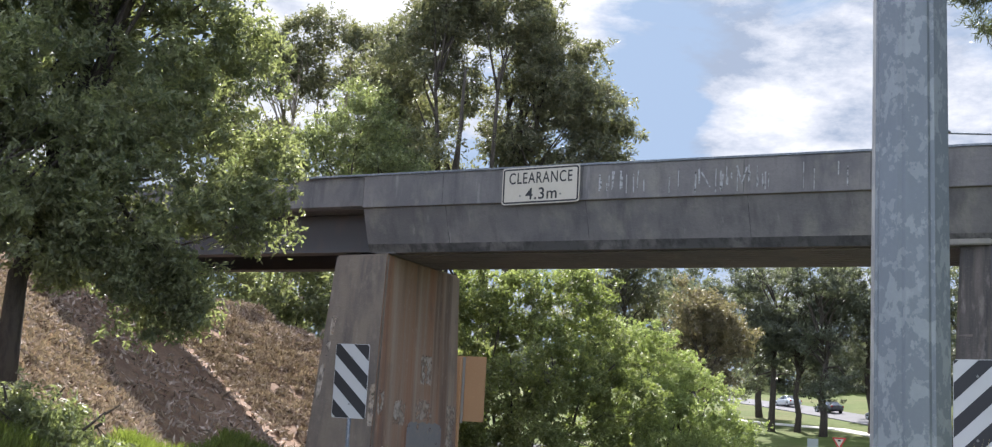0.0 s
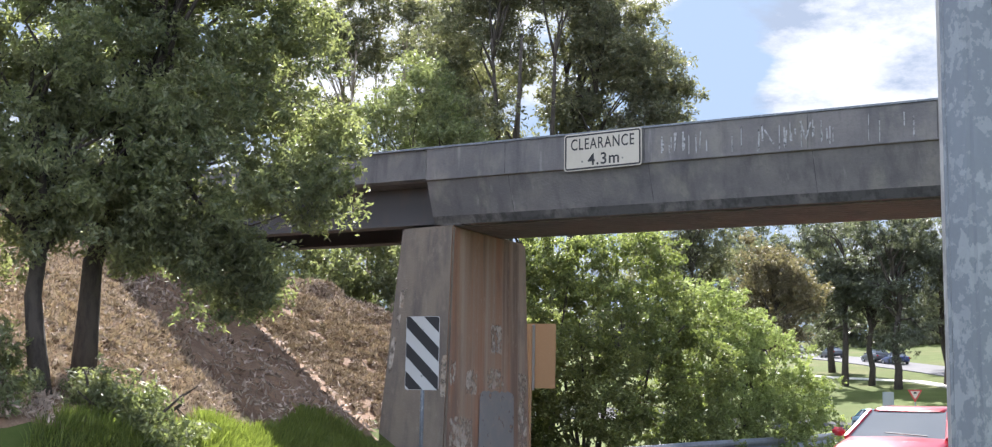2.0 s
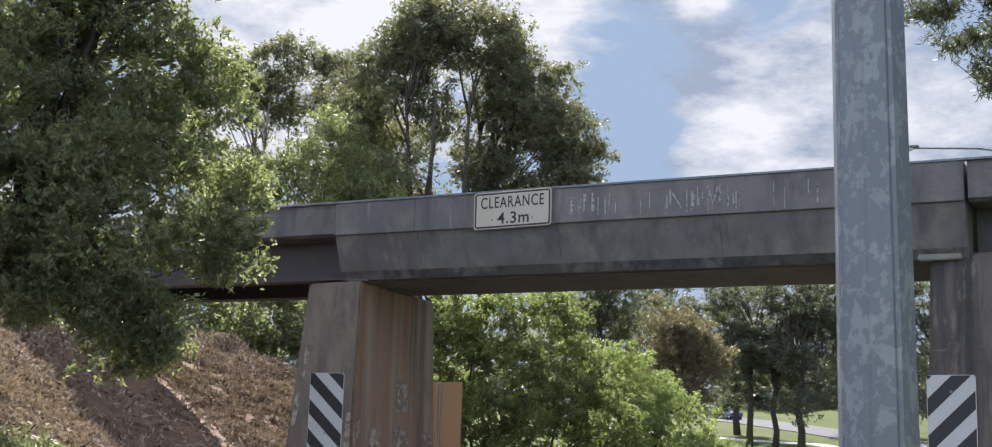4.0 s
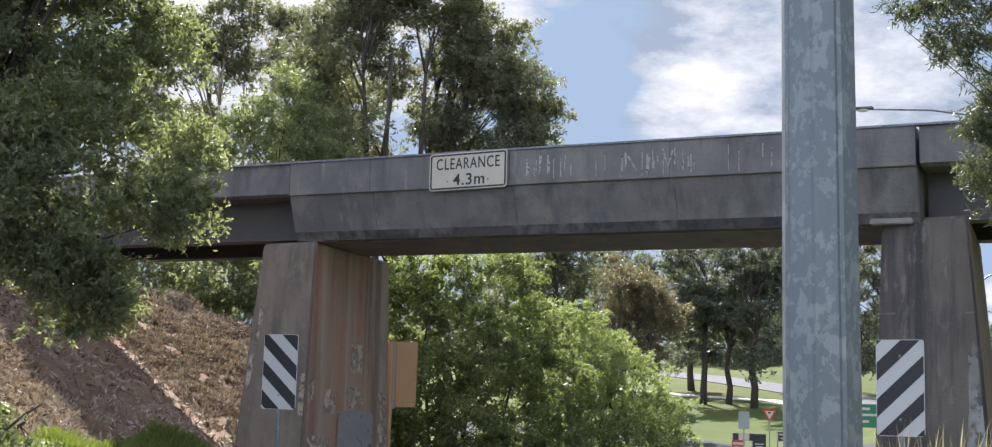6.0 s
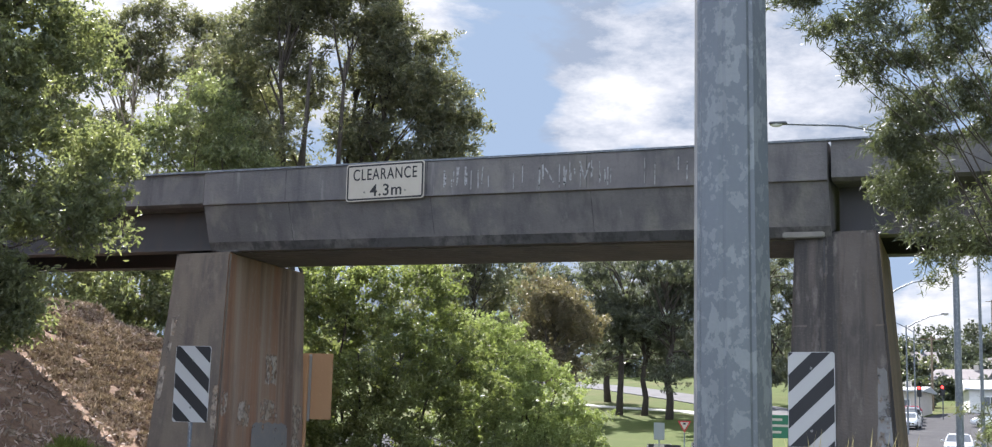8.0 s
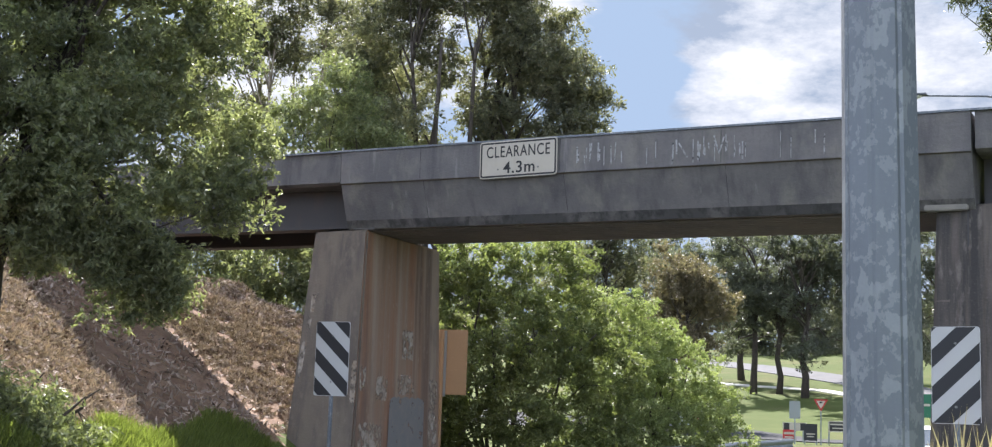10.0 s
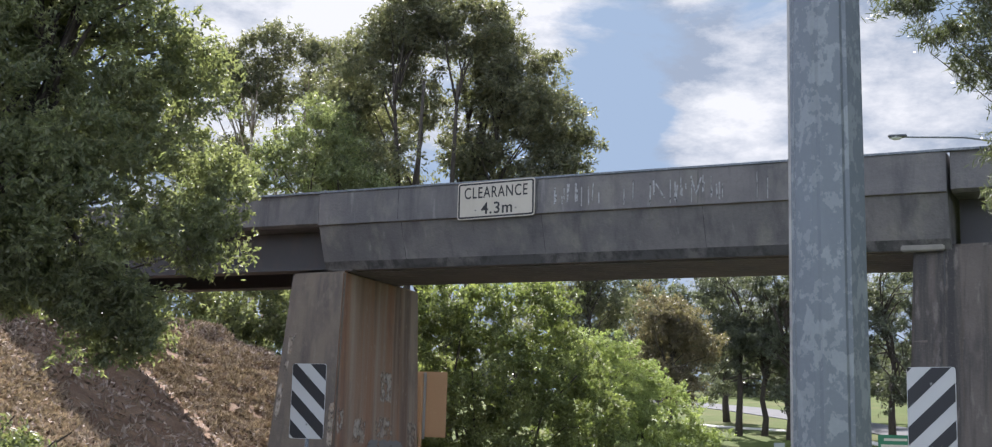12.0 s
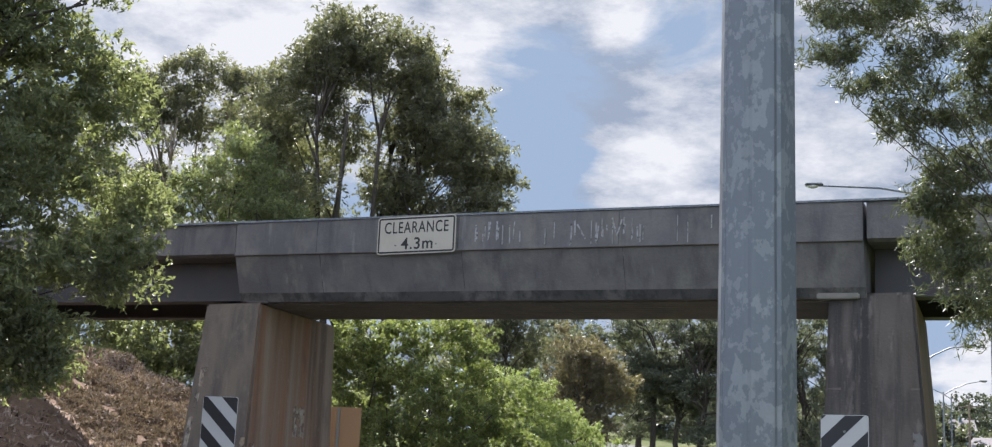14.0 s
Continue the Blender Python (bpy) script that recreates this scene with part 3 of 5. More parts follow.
def make_tree(name, base, lobes, trunk_top, trunk_r, leaf_mat, bark, count, leaf, seed, label, category="tree", trunks=1, spread=0.6, clump=0.45, shell=0.55, limbs=26, per=110, gaps=-0.24):
    """base: foot of the trunk. lobes: crown balls (x, y, z, r) relative to base. Leaves sit in clumps on twigs in the lobes' outer part."""
    rng = np.random.default_rng(seed)
    top = thing(name, pose(*base), label, category)
    lob = np.array(lobes, float)
    lob[:, 2] -= base[2]
    vol = lob[:, 3] ** 2.2
    # clump centres: sprays of leaves over the lobes, a few inside
    k = max(14, count // per)
    which = rng.choice(len(lob), k, p=vol / vol.sum())
    dirs = rng.normal(size=(k, 3))
    dirs[:, 2] += 0.15
    dirs /= np.linalg.norm(dirs, axis=1)[:, None]
    rad = rng.uniform(shell ** 3, 1.0, k) ** (1 / 3)
    cc = lob[which, :3] + dirs * (rad * lob[which, 3] * rng.uniform(0.72, 1.20, k))[:, None]
    # leave uneven gaps between the masses of leaves
    wide = 0.55 / max(0.3, clump)
    kept = [i for i in range(k) if noise.noise((cc[i, 0] * wide + seed, cc[i, 1] * wide, cc[i, 2] * wide)) > gaps]
    cc = cc[kept]
    k = len(cc)
    bm = bmesh.new()
    heads = []
    for i in range(trunks):
        ang = 6.28 * (i + rng.uniform(0.0, 0.5)) / trunks
        lean = rng.uniform(0.5, 1.3)
        off = Vector((math.cos(ang), math.sin(ang), 0)) * (0.0 if trunks == 1 else 0.35 * spread)
        tip = Vector(trunk_top) + (Vector((math.cos(ang), math.sin(ang), 0)) * spread * (0 if trunks == 1 else 1.6 * lean))
        pts = [off.lerp(tip, f) + Vector((rng.normal() * 0.17, rng.normal() * 0.17, 0)) * (f * 3 * trunk_r / 0.25) for f in (0, 0.15, 0.3, 0.5, 0.75, 1.0)]
        pts[0] = off + Vector((0, 0, -0.25))
        tube(bm, pts, [trunk_r * r for r in (1.25, 1.0, 0.88, 0.72, 0.5, 0.28)], 9)
        heads.append(pts)
    bmesh.ops.recalc_face_normals(bm, faces=bm.faces)
    part("trunk", bm, bark, top, smooth=True)
    bm = bmesh.new()
    for i in range(limbs):
        c = Vector(cc[rng.integers(k)])
        # each limb leaves the stem that stands nearest, well below the spray that it carries
        h = min(heads, key=lambda p: math.hypot(c.x - p[4].x, c.y - p[4].y))
        out = math.hypot(c.x - h[4].x, c.y - h[4].y)
        q = min(0.95, max(rng.uniform(0.36, 0.72) if trunks < 3 else rng.uniform(0.22, 0.5), (c.z - rng.uniform(1.3, 2.2) * out) / max(0.5, h[5].z)))
        f = h[1].lerp(h[3], q / 0.5) if q < 0.5 else h[3].lerp(h[5], (q - 0.5) / 0.5)
        m1 = f.lerp(c, 0.4) + Vector((0, 0, 0.10 * (c - f).length))
        m2 = f.lerp(c, 0.75) + Vector(rng.normal(size=3) * 0.08 * (c - f).length)
        tube(bm, [f, m1, m2, c], [trunk_r * g for g in (0.30, 0.20, 0.11, 0.04)], 6)
    bmesh.ops.recalc_face_normals(bm, faces=bm.faces)
    part("branchwork", bm, bark, top, smooth=True)
    # each clump carries many short sprigs, each sprig a handful of leaves
    each = 9
    sprigs = count // each
    own = rng.integers(k, size=sprigs)
    size = clump * rng.uniform(0.5, 1.3, k)
    off = rng.normal(size=(sprigs, 3))
    off /= np.linalg.norm(off, axis=1)[:, None]
    off[:, 2] = np.where(off[:, 2] < -0.2, off[:, 2] * 0.6, off[:, 2])
    reach = rng.uniform(0.08, 1.0, sprigs) ** 0.45
    foot = cc[own] + off * (reach * size[own])[:, None] * np.array([1.1, 1.1, 0.8])
    way = off * 0.8 + rng.normal(size=(sprigs, 3)) * 0.7
    way[:, 2] += 0.15
    way /= np.linalg.norm(way, axis=1)[:, None]
    stem = leaf[0] * rng.uniform(1.0, 2.4, sprigs)
    on = np.repeat(np.arange(sprigs), each)
    u = rng.uniform(-0.5, 0.5, len(on))
    cen = foot[on] + way[on] * (u * stem[on])[:, None] + rng.normal(size=(len(on), 3)) * leaf[0] * 0.28
    shade = rng.normal(0.42, 0.14, k)[own] + rng.normal(0.0, 0.12, sprigs)
    me = leaf_mesh("crown", cen, seed + 1, leaf[0], leaf[1], leaf_mat, way[on], shade[on])
    crown = new("crown", me)
    crown.parent = top
    return top


def leafy(name, x, y, lobes, **k):
    """lobes: crown balls as (dx, dy, height over the road, radius)."""
    return make_tree(name, (x, y, ground_height(x, y)), lobes, **k)


# the dark trees on the bank
leafy("bank_tree", -3.38, -6.66, [(0.93, 1.61, 7.41, 0.91), (1.1, 2.35, 6.5, 0.82), (1.35, 2.6, 5.02, 0.78), (1.59, 1.7, 4.03, 0.7), (0.19, 1.45, 6.34, 1.15), (1.02, 0.54, 4.12, 0.99), (1.51, 1.04, 3.29, 0.45), (-0.3, 0.95, 7.57, 1.23), (0.69, 1.94, 8.73, 0.99), (-0.3, 0.95, 9.39, 1.23), (0.28, 0.3, 4.94, 1.07), (0.85, 1.28, 5.52, 0.99), (1.43, 0.95, 3.13, 0.66), (0.77, 0.46, 3.46, 0.74), (0.11, 0.05, 3.87, 0.74), (1.56, 1.02, 3.12, 0.50), (1.62, 1.75, 3.40, 0.45), (1.13, 0.76, 2.91, 0.50), (0.91, 0.05, 3.31, 0.50), (1.54, 1.54, 2.83, 0.35), (1.88, 2.16, 3.47, 0.35), (2.02, 2.38, 4.20, 0.50), (-0.54, -1.19, 3.26, 0.50), (0.14, -0.75, 3.44, 0.45), (1.31, 1.18, 2.64, 0.28)],
      trunk_top=(0.35, 0.60, 5.19), trunk_r=0.15, leaf_mat=LEAF_NEAR, bark=BARK, count=135000, leaf=(0.10, 0.036), seed=11, label="dark green leafy tree leaning over the earth bank", clump=0.30, shell=0.35, limbs=46, per=80, gaps=-0.10)
leafy("bank_tree", -2.85, -7.69, [(-0.84, 0.2, 5.36, 1.21), (-0.6, -0.77, 3.99, 0.89), (-1.65, -0.93, 4.96, 1.13), (0.05, 0.04, 3.91, 0.81), (-1.16, -0.2, 6.41, 1.13), (-0.92, 1.34, 6.41, 1.05), (-0.19, 1.01, 4.63, 1.05), (-1.41, -1.9, 3.83, 0.89)],
      trunk_top=(-0.75, -0.15, 3.81), trunk_r=0.12, leaf_mat=LEAF_NEAR, bark=BARK, count=80000, leaf=(0.10, 0.036), seed=12, label="slender dark green tree beside the earth bank", clump=0.30, shell=0.35, limbs=40, per=80, gaps=-0.06)
# trees behind the bridge
leafy("gum_tree", -15.1, 24.6, [(-1.1, -0.7, 17.9, 1.9), (0.8, 0.5, 17.5, 2.0), (-2.3, -1.4, 15.9, 1.8), (2.6, 1.4, 15.3, 1.9), (3.7, 2.0, 14.2, 1.4), (1.3, 1.9, 14.3, 2.0), (3.4, 1.9, 12.4, 1.3),
      (-4.1, -0.3, 13.6, 1.5), (-0.5, -0.3, 18.8, 1.3), (0.2, 2.4, 12.4, 1.5), (-0.7, -2.8, 11.6, 1.1), (-3.0, -1.0, 11.5, 1.2), (2.5, 2.0, 10.8, 1.4), (-3.6, -1.4, 14.6, 1.4), (-1.8, -1.0, 17.0, 1.5), (1.8, 1.0, 16.6, 1.6), (4.2, 2.4, 13.0, 1.2), (1.2, 0.6, 12.6, 1.0), (1.4, 0.8, 10.6, 0.9), (-0.6, -0.4, 14.4, 1.2), (0.4, 0.2, 9.6, 0.7), (-4.6, -1.0, 11.6, 1.2), (3.4, 2.0, 11.4, 1.3)],
      trunk_top=(0.2, 0.2, 15.0), trunk_r=0.19, leaf_mat=LEAF_GUM, bark=BARK, count=140000, leaf=(0.19, 0.062), seed=21, label="tall grey-green gum tree behind the bridge", trunks=8, spread=1.35, clump=0.58, shell=0.4, limbs=70, per=85)
leafy("gum_tree", -23.8, 25.9, [(-0.7, -0.5, 17.9, 1.3), (0.9, 0.7, 17.5, 1.4), (0.1, 0.0, 15.7, 1.1), (-1.2, -1.0, 15.9, 1.2), (-1.5, -1.2, 13.1, 1.2), (0.8, 3.0, 13.4, 1.8), (-2.4, -1.6, 17.0, 1.3), (-4.0, -2.6, 16.0, 1.6), (-5.5, -4.0, 14.0, 1.8), (2.4, 1.6, 16.2, 1.4), (3.6, 2.4, 14.6, 1.4), (2.6, 2.0, 12.8, 1.3), (-3.4, -2.4, 13.4, 1.4), (-2.6, -1.8, 11.6, 1.3), (4.4, 2.8, 12.2, 1.3)],
      trunk_top=(0.1, 0.2, 15.0), trunk_r=0.15, leaf_mat=LEAF_GUM, bark=BARK_PALE, count=85000, leaf=(0.20, 0.062), seed=22, label="thin open gum tree with pale trunks", trunks=6, spread=1.5, clump=0.55, shell=0.45, limbs=60)
leafy("young_wattle_tree", -16.5, 18.8, [(-0.14, 0.0, 12.44, 1.15), (0.68, 0.41, 11.36, 1.01), (-1.08, -0.81, 11.22, 1.01), (-0.27, -0.14, 10.28, 1.22), (1.22, 0.81, 10.28, 0.88), (-1.89, -1.35, 9.73, 1.08), (0.27, 0.27, 8.93, 1.22), (1.62, 1.08, 9.2, 0.94), (-2.7, -1.89, 10.82, 0.94), (-3.24, -2.16, 9.2, 1.22)],
      trunk_top=(0.0, 0.0, 9.0), trunk_r=0.12, leaf_mat=LEAF_MID, bark=BARK, count=40000, leaf=(0.17, 0.055), seed=23, label="light green young tree behind the bridge", trunks=2, clump=0.48, shell=0.3)
# dense scrub under the approach span
for i, (x, y, h, r) in enumerate([(-7.0, 9.0, 3.4, 1.5), (-8.9, 9.4, 4.9, 1.6), (-11.2, 8.4, 5.2, 1.6), (-13.6, 8.6, 5.1, 1.7), (-16.0, 9.0, 5.5, 2.0), (-18.0, 6.5, 5.2, 2.0), (-21.5, 6.0, 5.4, 2.2), (-25.5, 6.0, 5.6, 2.4), (-17.0, 2.0, 4.6, 1.6), (-13.2, 1.4, 4.2, 1.3)]):
    leafy("dark_shrub", x, y, [(0, 0, h, r), (0.8, 0.5, h - 0.9, r * 0.8), (-0.7, -0.4, h - 1.0, r * 0.8)], trunk_top=(0, 0, 1.2), trunk_r=0.06, leaf_mat=LEAF_NEAR, bark=BARK,
          count=14000 if x > -14 else 6000, leaf=(0.14, 0.06), seed=40 + i, label="dark dense shrub on the bank behind the bridge", category="shrub", trunks=3, spread=0.4, clump=0.5, shell=0.3, limbs=12)
# bright shrubs beside the road
leafy("tall_shrub", -4.3, 8.8, [(-0.1, -0.1, 4.5, 1.0), (1.0, 0.5, 4.5, 1.1), (-0.8, -0.4, 3.9, 1.0), (1.1, -0.6, 3.0, 1.2), (-0.1, -1.2, 2.1, 1.1), (1.5, 0.8, 3.5, 1.0), (1.2, -1.1, 1.5, 1.0), (-1.0, -0.6, 4.8, 0.7), (2.1, 1.2, 2.2, 1.0), (0.2, -1.5, 0.8, 0.9), (-1.0, -1.2, 1.0, 0.9), (1.6, -1.0, 0.6, 0.8), (2.5, 0.4, 0.7, 0.9)],
      trunk_top=(0.3, 0.0, 3.2), trunk_r=0.05, leaf_mat=LEAF_BRIGHT, bark=BARK, count=110000, leaf=(0.095, 0.040), seed=31, label="tall leafy green shrub beside the road", category="shrub", trunks=9, spread=0.9, clump=0.25, shell=0.5, limbs=40, per=75)
leafy("round_shrub", -2.5, 13.0, [(-0.8, -0.3, 3.7, 1.0), (-0.1, 0.0, 3.2, 1.1), (0.4, 1.2, 2.6, 1.1), (1.1, 1.5, 1.7, 1.0), (0.1, -0.5, 1.7, 1.3), (-0.3, -2.3, 1.5, 1.1), (1.0, 0.4, 0.9, 1.0), (1.7, 1.4, 0.6, 0.8), (-0.5, -1.8, 0.5, 0.9), (0.5, -1.0, 0.5, 0.9)],
      trunk_top=(0.0, 0.0, 2.0), trunk_r=0.05, leaf_mat=LEAF_LIME, bark=BARK, count=130000, leaf=(0.066, 0.034), seed=32, label="rounded lime-green shrub behind the guard rail", category="shrub", trunks=7, spread=0.7, clump=0.20, shell=0.65, limbs=30, per=75)
leafy("weeping_tree", -17.8, 45.6, [(-0.1, 0.0, 11.1, 1.7), (0.2, 0.1, 8.8, 1.6), (0.1, 0.0, 6.6, 1.4), (-2.4, -0.6, 9.0, 1.8)], trunk_top=(0, 0, 9), trunk_r=0.2, leaf_mat=LEAF_GUM, bark=BARK,
      count=16000, leaf=(0.4, 0.08), seed=33, label="dark weeping tree beyond the shrubs", clump=0.8, shell=0.3)
# park trees on the rising lawn
for i, (x, y, s) in enumerate([(-38.5, 108.0, 0.85), (-32.4, 114.9, 1.0), (-29.9, 115.6, 0.9), (-26.1, 111.5, 1.05), (-22.8, 117.0, 0.95), (-17.2, 116.0, 1.0), (-46.0, 120.5, 1.0), (-40.0, 134.0, 1.1), (-28.0, 140.0, 1.0), (-18.5, 138.0, 1.1)]):
    g = ground_height(x, y)
    rr = random.Random(i)
    lobes = [(rr.uniform(-3.4, 3.4) * s, rr.uniform(-2.5, 2.5) * s, g + (4.0 + 13.5 * rr.random()) * s, rr.uniform(1.3, 2.4) * s) for _ in range(22)] + [(0, 0, g + 10 * s, 2.2 * s)]
    leafy("park_gum_tree", x, y, lobes, trunk_top=(rr.uniform(-0.9, 0.9), 0, 13.0 * s), trunk_r=0.34 * s, leaf_mat=LEAF_PARK, bark=BARK, count=23000, leaf=(0.36, 0.12), seed=60 + i,
          label="dark gum tree with a bare trunk on the park lawn", clump=0.75, shell=0.3, limbs=34, per=80)
leafy("bronze_gum_tree", -28.7, 84.4, [(0.2, 0.1, 11.9, 2.7), (-0.8, -0.3, 8.9, 2.2), (2.0, 0.7, 10.6, 2.2), (-1.6, 0, 13.6, 1.8), (1.0, 0, 7.2, 1.8)], trunk_top=(0, 0, 9), trunk_r=0.25, leaf_mat=LEAF_BROWN, bark=BARK,
      count=34000, leaf=(0.30, 0.10), seed=34, label="bronze-leaved gum tree beyond the shrubs", clump=0.85, shell=0.3)
# narrow-leaved tree on the near verge
leafy("willow_myrtle_tree", 10.6, -6.0, [(-2.32, -0.64, 5.89, 0.32), (-1.86, -0.4, 5.8, 0.4), (-1.39, -0.17, 5.72, 0.45), (-2.08, -0.42, 5.4, 0.26), (-1.67, -0.2, 5.26, 0.38), (-1.15, 0.05, 5.23, 0.45), (-1.84, -0.21, 4.97, 0.2), (-1.43, 0.01, 4.82, 0.32), (-1.1, 0.2, 4.67, 0.36), (-1.34, 0.15, 4.38, 0.32), (-1.56, 0.09, 4.2, 0.23), (-1.15, 0.32, 4.06, 0.38), (-1.37, 0.28, 3.77, 0.32), (-1.12, 0.45, 3.5, 0.36), (-1.18, 0.49, 3.22, 0.23), (-1.57, 0.15, 3.92, 0.14), (-2.39, -0.58, 5.5, 0.18), (-2.15, -0.66, 6.35, 0.45), (-1.47, -0.35, 6.38, 0.54), (-0.67, 0.21, 5.53, 0.63), (-0.61, 0.48, 4.42, 0.54), (-0.65, 0.65, 3.58, 0.45), (-0.86, 0.81, 1.91, 0.11), (-0.85, 0.87, 1.62, 0.13)],
      trunk_top=(-0.3, -0.3, 4.9), trunk_r=0.03, leaf_mat=LEAF_WILLOW, bark=BARK, count=60000, leaf=(0.085, 0.013), seed=35, label="narrow-leaved tree hanging over the verge", clump=0.13, shell=0.1, limbs=18, per=55, gaps=-0.20)


# ---------------------------------------------------------------- signs
WHITE = material("worn_white_sheeting", (0.43, 0.39, 0.33), 0.5, grain=[(6.0, (0.36, 0.32, 0.265), 0.5, 0.75, 0.6, 0.6)])
MARK_WHITE = material("reflective_white", (0.43, 0.43, 0.44), 0.45, grain=[(5.0, (0.47, 0.46, 0.45), 0.5, 0.75, 0.5, 0.5)])
BLACK = material("black_sign_paint", (0.014, 0.014, 0.018), 0.55)
TAN = material("bare_tan_sign_back", (0.36, 0.23, 0.13), 0.8, grain=[(3.0, (0.34, 0.20, 0.11), 0.45, 0.65, 0.8, 0.3), (30.0, (0.50, 0.33, 0.19), 0.55, 0.75, 0.4, 1.0)], bump=0.1)
RED_PAINT = material("red_sign_paint", (0.40, 0.02, 0.025), 0.5)
GREEN_SIGN = material("green_sign_sheeting", (0.01, 0.12, 0.06), 0.5)
GREY_BACK = material("grey_sign_back", (0.26, 0.28, 0.29), 0.5, 0.5)
SCREW = material("dull_screw_steel", (0.20, 0.20, 0.20), 0.5, 0.8)


def rounded_plate(w, h, r, thick, steps=6):
    """A plate in the xz plane, its face towards -y, its middle at the origin."""
    bm = bmesh.new()
    ring = []
    for cx, cz, a0 in ((w / 2 - r, h / 2 - r, 0), (-w / 2 + r, h / 2 - r, 90), (-w / 2 + r, -h / 2 + r, 180), (w / 2 - r, -h / 2 + r, 270)):
        for k in range(steps + 1):
            a = radians(a0 + 90 * k / steps)
            ring.append((cx + r * math.cos(a), cz + r * math.sin(a)))
    f = [bm.verts.new((x, 0, z)) for x, z in ring]
    b = [bm.verts.new((x, thick, z)) for x, z in ring]
    k = len(ring)
    bm.faces.new(f)
    bm.faces.new(b[::-1])
    for i in range(k):
        bm.faces.new((f[i], b[i], b[(i + 1) % k], f[(i + 1) % k]))
    bmesh.ops.recalc_face_normals(bm, faces=bm.faces)
    return bm


def frame_ring(w, h, r, band, y0, y1, steps=6):
    """A flat border band with rounded corners."""
    bm = bmesh.new()
    loops = []
    for inset, rad in ((0, r), (band, max(0.004, r - band))):
        ring = []
        ww, hh = w - 2 * inset, h - 2 * inset
        for cx, cz, a0 in ((ww / 2 - rad, hh / 2 - rad, 0), (-ww / 2 + rad, hh / 2 - rad, 90), (-ww / 2 + rad, -hh / 2 + rad, 180), (ww / 2 - rad, -hh / 2 + rad, 270)):
            for k in range(steps + 1):
                a = radians(a0 + 90 * k / steps)
                ring.append((cx + rad * math.cos(a), cz + rad * math.sin(a)))
        loops.append(ring)
    k = len(loops[0])
    v = [[bm.verts.new((x, y, z)) for x, z in ring] for ring in loops for y in (y0, y1)]
    for i in range(k):
        j = (i + 1) % k
        bm.faces.new((v[0][i], v[0][j], v[2][j], v[2][i]))
        bm.faces.new((v[1][i], v[1][j], v[3][j], v[3][i]))
        bm.faces.new((v[0][i], v[0][j], v[1][j], v[1][i]))
        bm.faces.new((v[2][i], v[2][j], v[3][j], v[3][i]))
    bmesh.ops.recalc_face_normals(bm, faces=bm.faces)
    return bm


def lettering(text, width, height, x, z, y, mat, parent, name="lettering", spacing=1.0, bold=0.0):
    """Raised letters facing -y, centred at (x, z), stretched to a width and a cap height."""
    cu = bpy.data.curves.new(name, "FONT")
    cu.body = text
    cu.align_x, cu.align_y = "CENTER", "CENTER"
    cu.extrude, cu.offset, cu.space_character = 0.004, bold, spacing
    tmp = new(name, cu)
    me = bpy.data.meshes.new_from_object(tmp.evaluated_get(bpy.context.evaluated_depsgraph_get()))
    bpy.data.objects.remove(tmp)
    xs = [v.co.x for v in me.vertices]
    ys = [v.co.y for v in me.vertices]
    sx, sy = width / (max(xs) - min(xs)), height / (max(ys) - min(ys))
    mx, my = (max(xs) + min(xs)) / 2, (max(ys) + min(ys)) / 2
    for v in me.vertices:
        v.co = Vector((x + (v.co.x - mx) * sx, y - v.co.z * 0.5, z + (v.co.y - my) * sy))
    me.materials.append(mat)
    ob = new(name, me)
    ob.parent = parent
    return ob


def clearance_sign():
    w, h = 1.385, 0.60
    top = thing("clearance_sign", pose(0.70, -0.045, 5.415, 0, -GRADE * -57.3, 0), "cream clearance sign with black border on the parapet", "sign")
    part("plate", rounded_plate(w, h, 0.05, 0.012), WHITE, top)
    part("border", frame_ring(w - 0.035, h - 0.035, 0.045, 0.026, -0.003, 0.002), BLACK, top, "thin black border")
    lettering("CLEARANCE", 1.13, 0.185, 0.0, 0.125, -0.002, BLACK, top, spacing=1.12, bold=0.006)
    lettering("4.3m", 0.56, 0.19, 0.02, -0.135, -0.002, BLACK, top, spacing=1.1, bold=0.012)
    for x in (-0.36, 0.36):
        bm = bmesh.new()
        bmesh.ops.create_cone(bm, cap_ends=True, segments=10, radius1=0.016, radius2=0.012, depth=0.012, matrix=pose(x, -0.005, -0.16, 90))
        part("screw", bm, SCREW, top)
    for x in (-0.5, 0.5):
        part("bracket", boxed(x - 0.03, x + 0.03, 0.012, 0.045, -0.25, 0.25), GALV, top)


clearance_sign()


def clip_poly(poly, keep):
    """Clips a polygon by the half plane keep(p) >= 0 (linear)."""
    out = []
    for a, b in zip(poly, poly[1:] + poly[:1]):
        ka, kb = keep(a), keep(b)
        if ka >= 0:
            out.append(a)
        if (ka >= 0) != (kb >= 0):
            f = ka / (ka - kb)
            out.append((a[0] + (b[0] - a[0]) * f, a[1] + (b[1] - a[1]) * f))
    return out


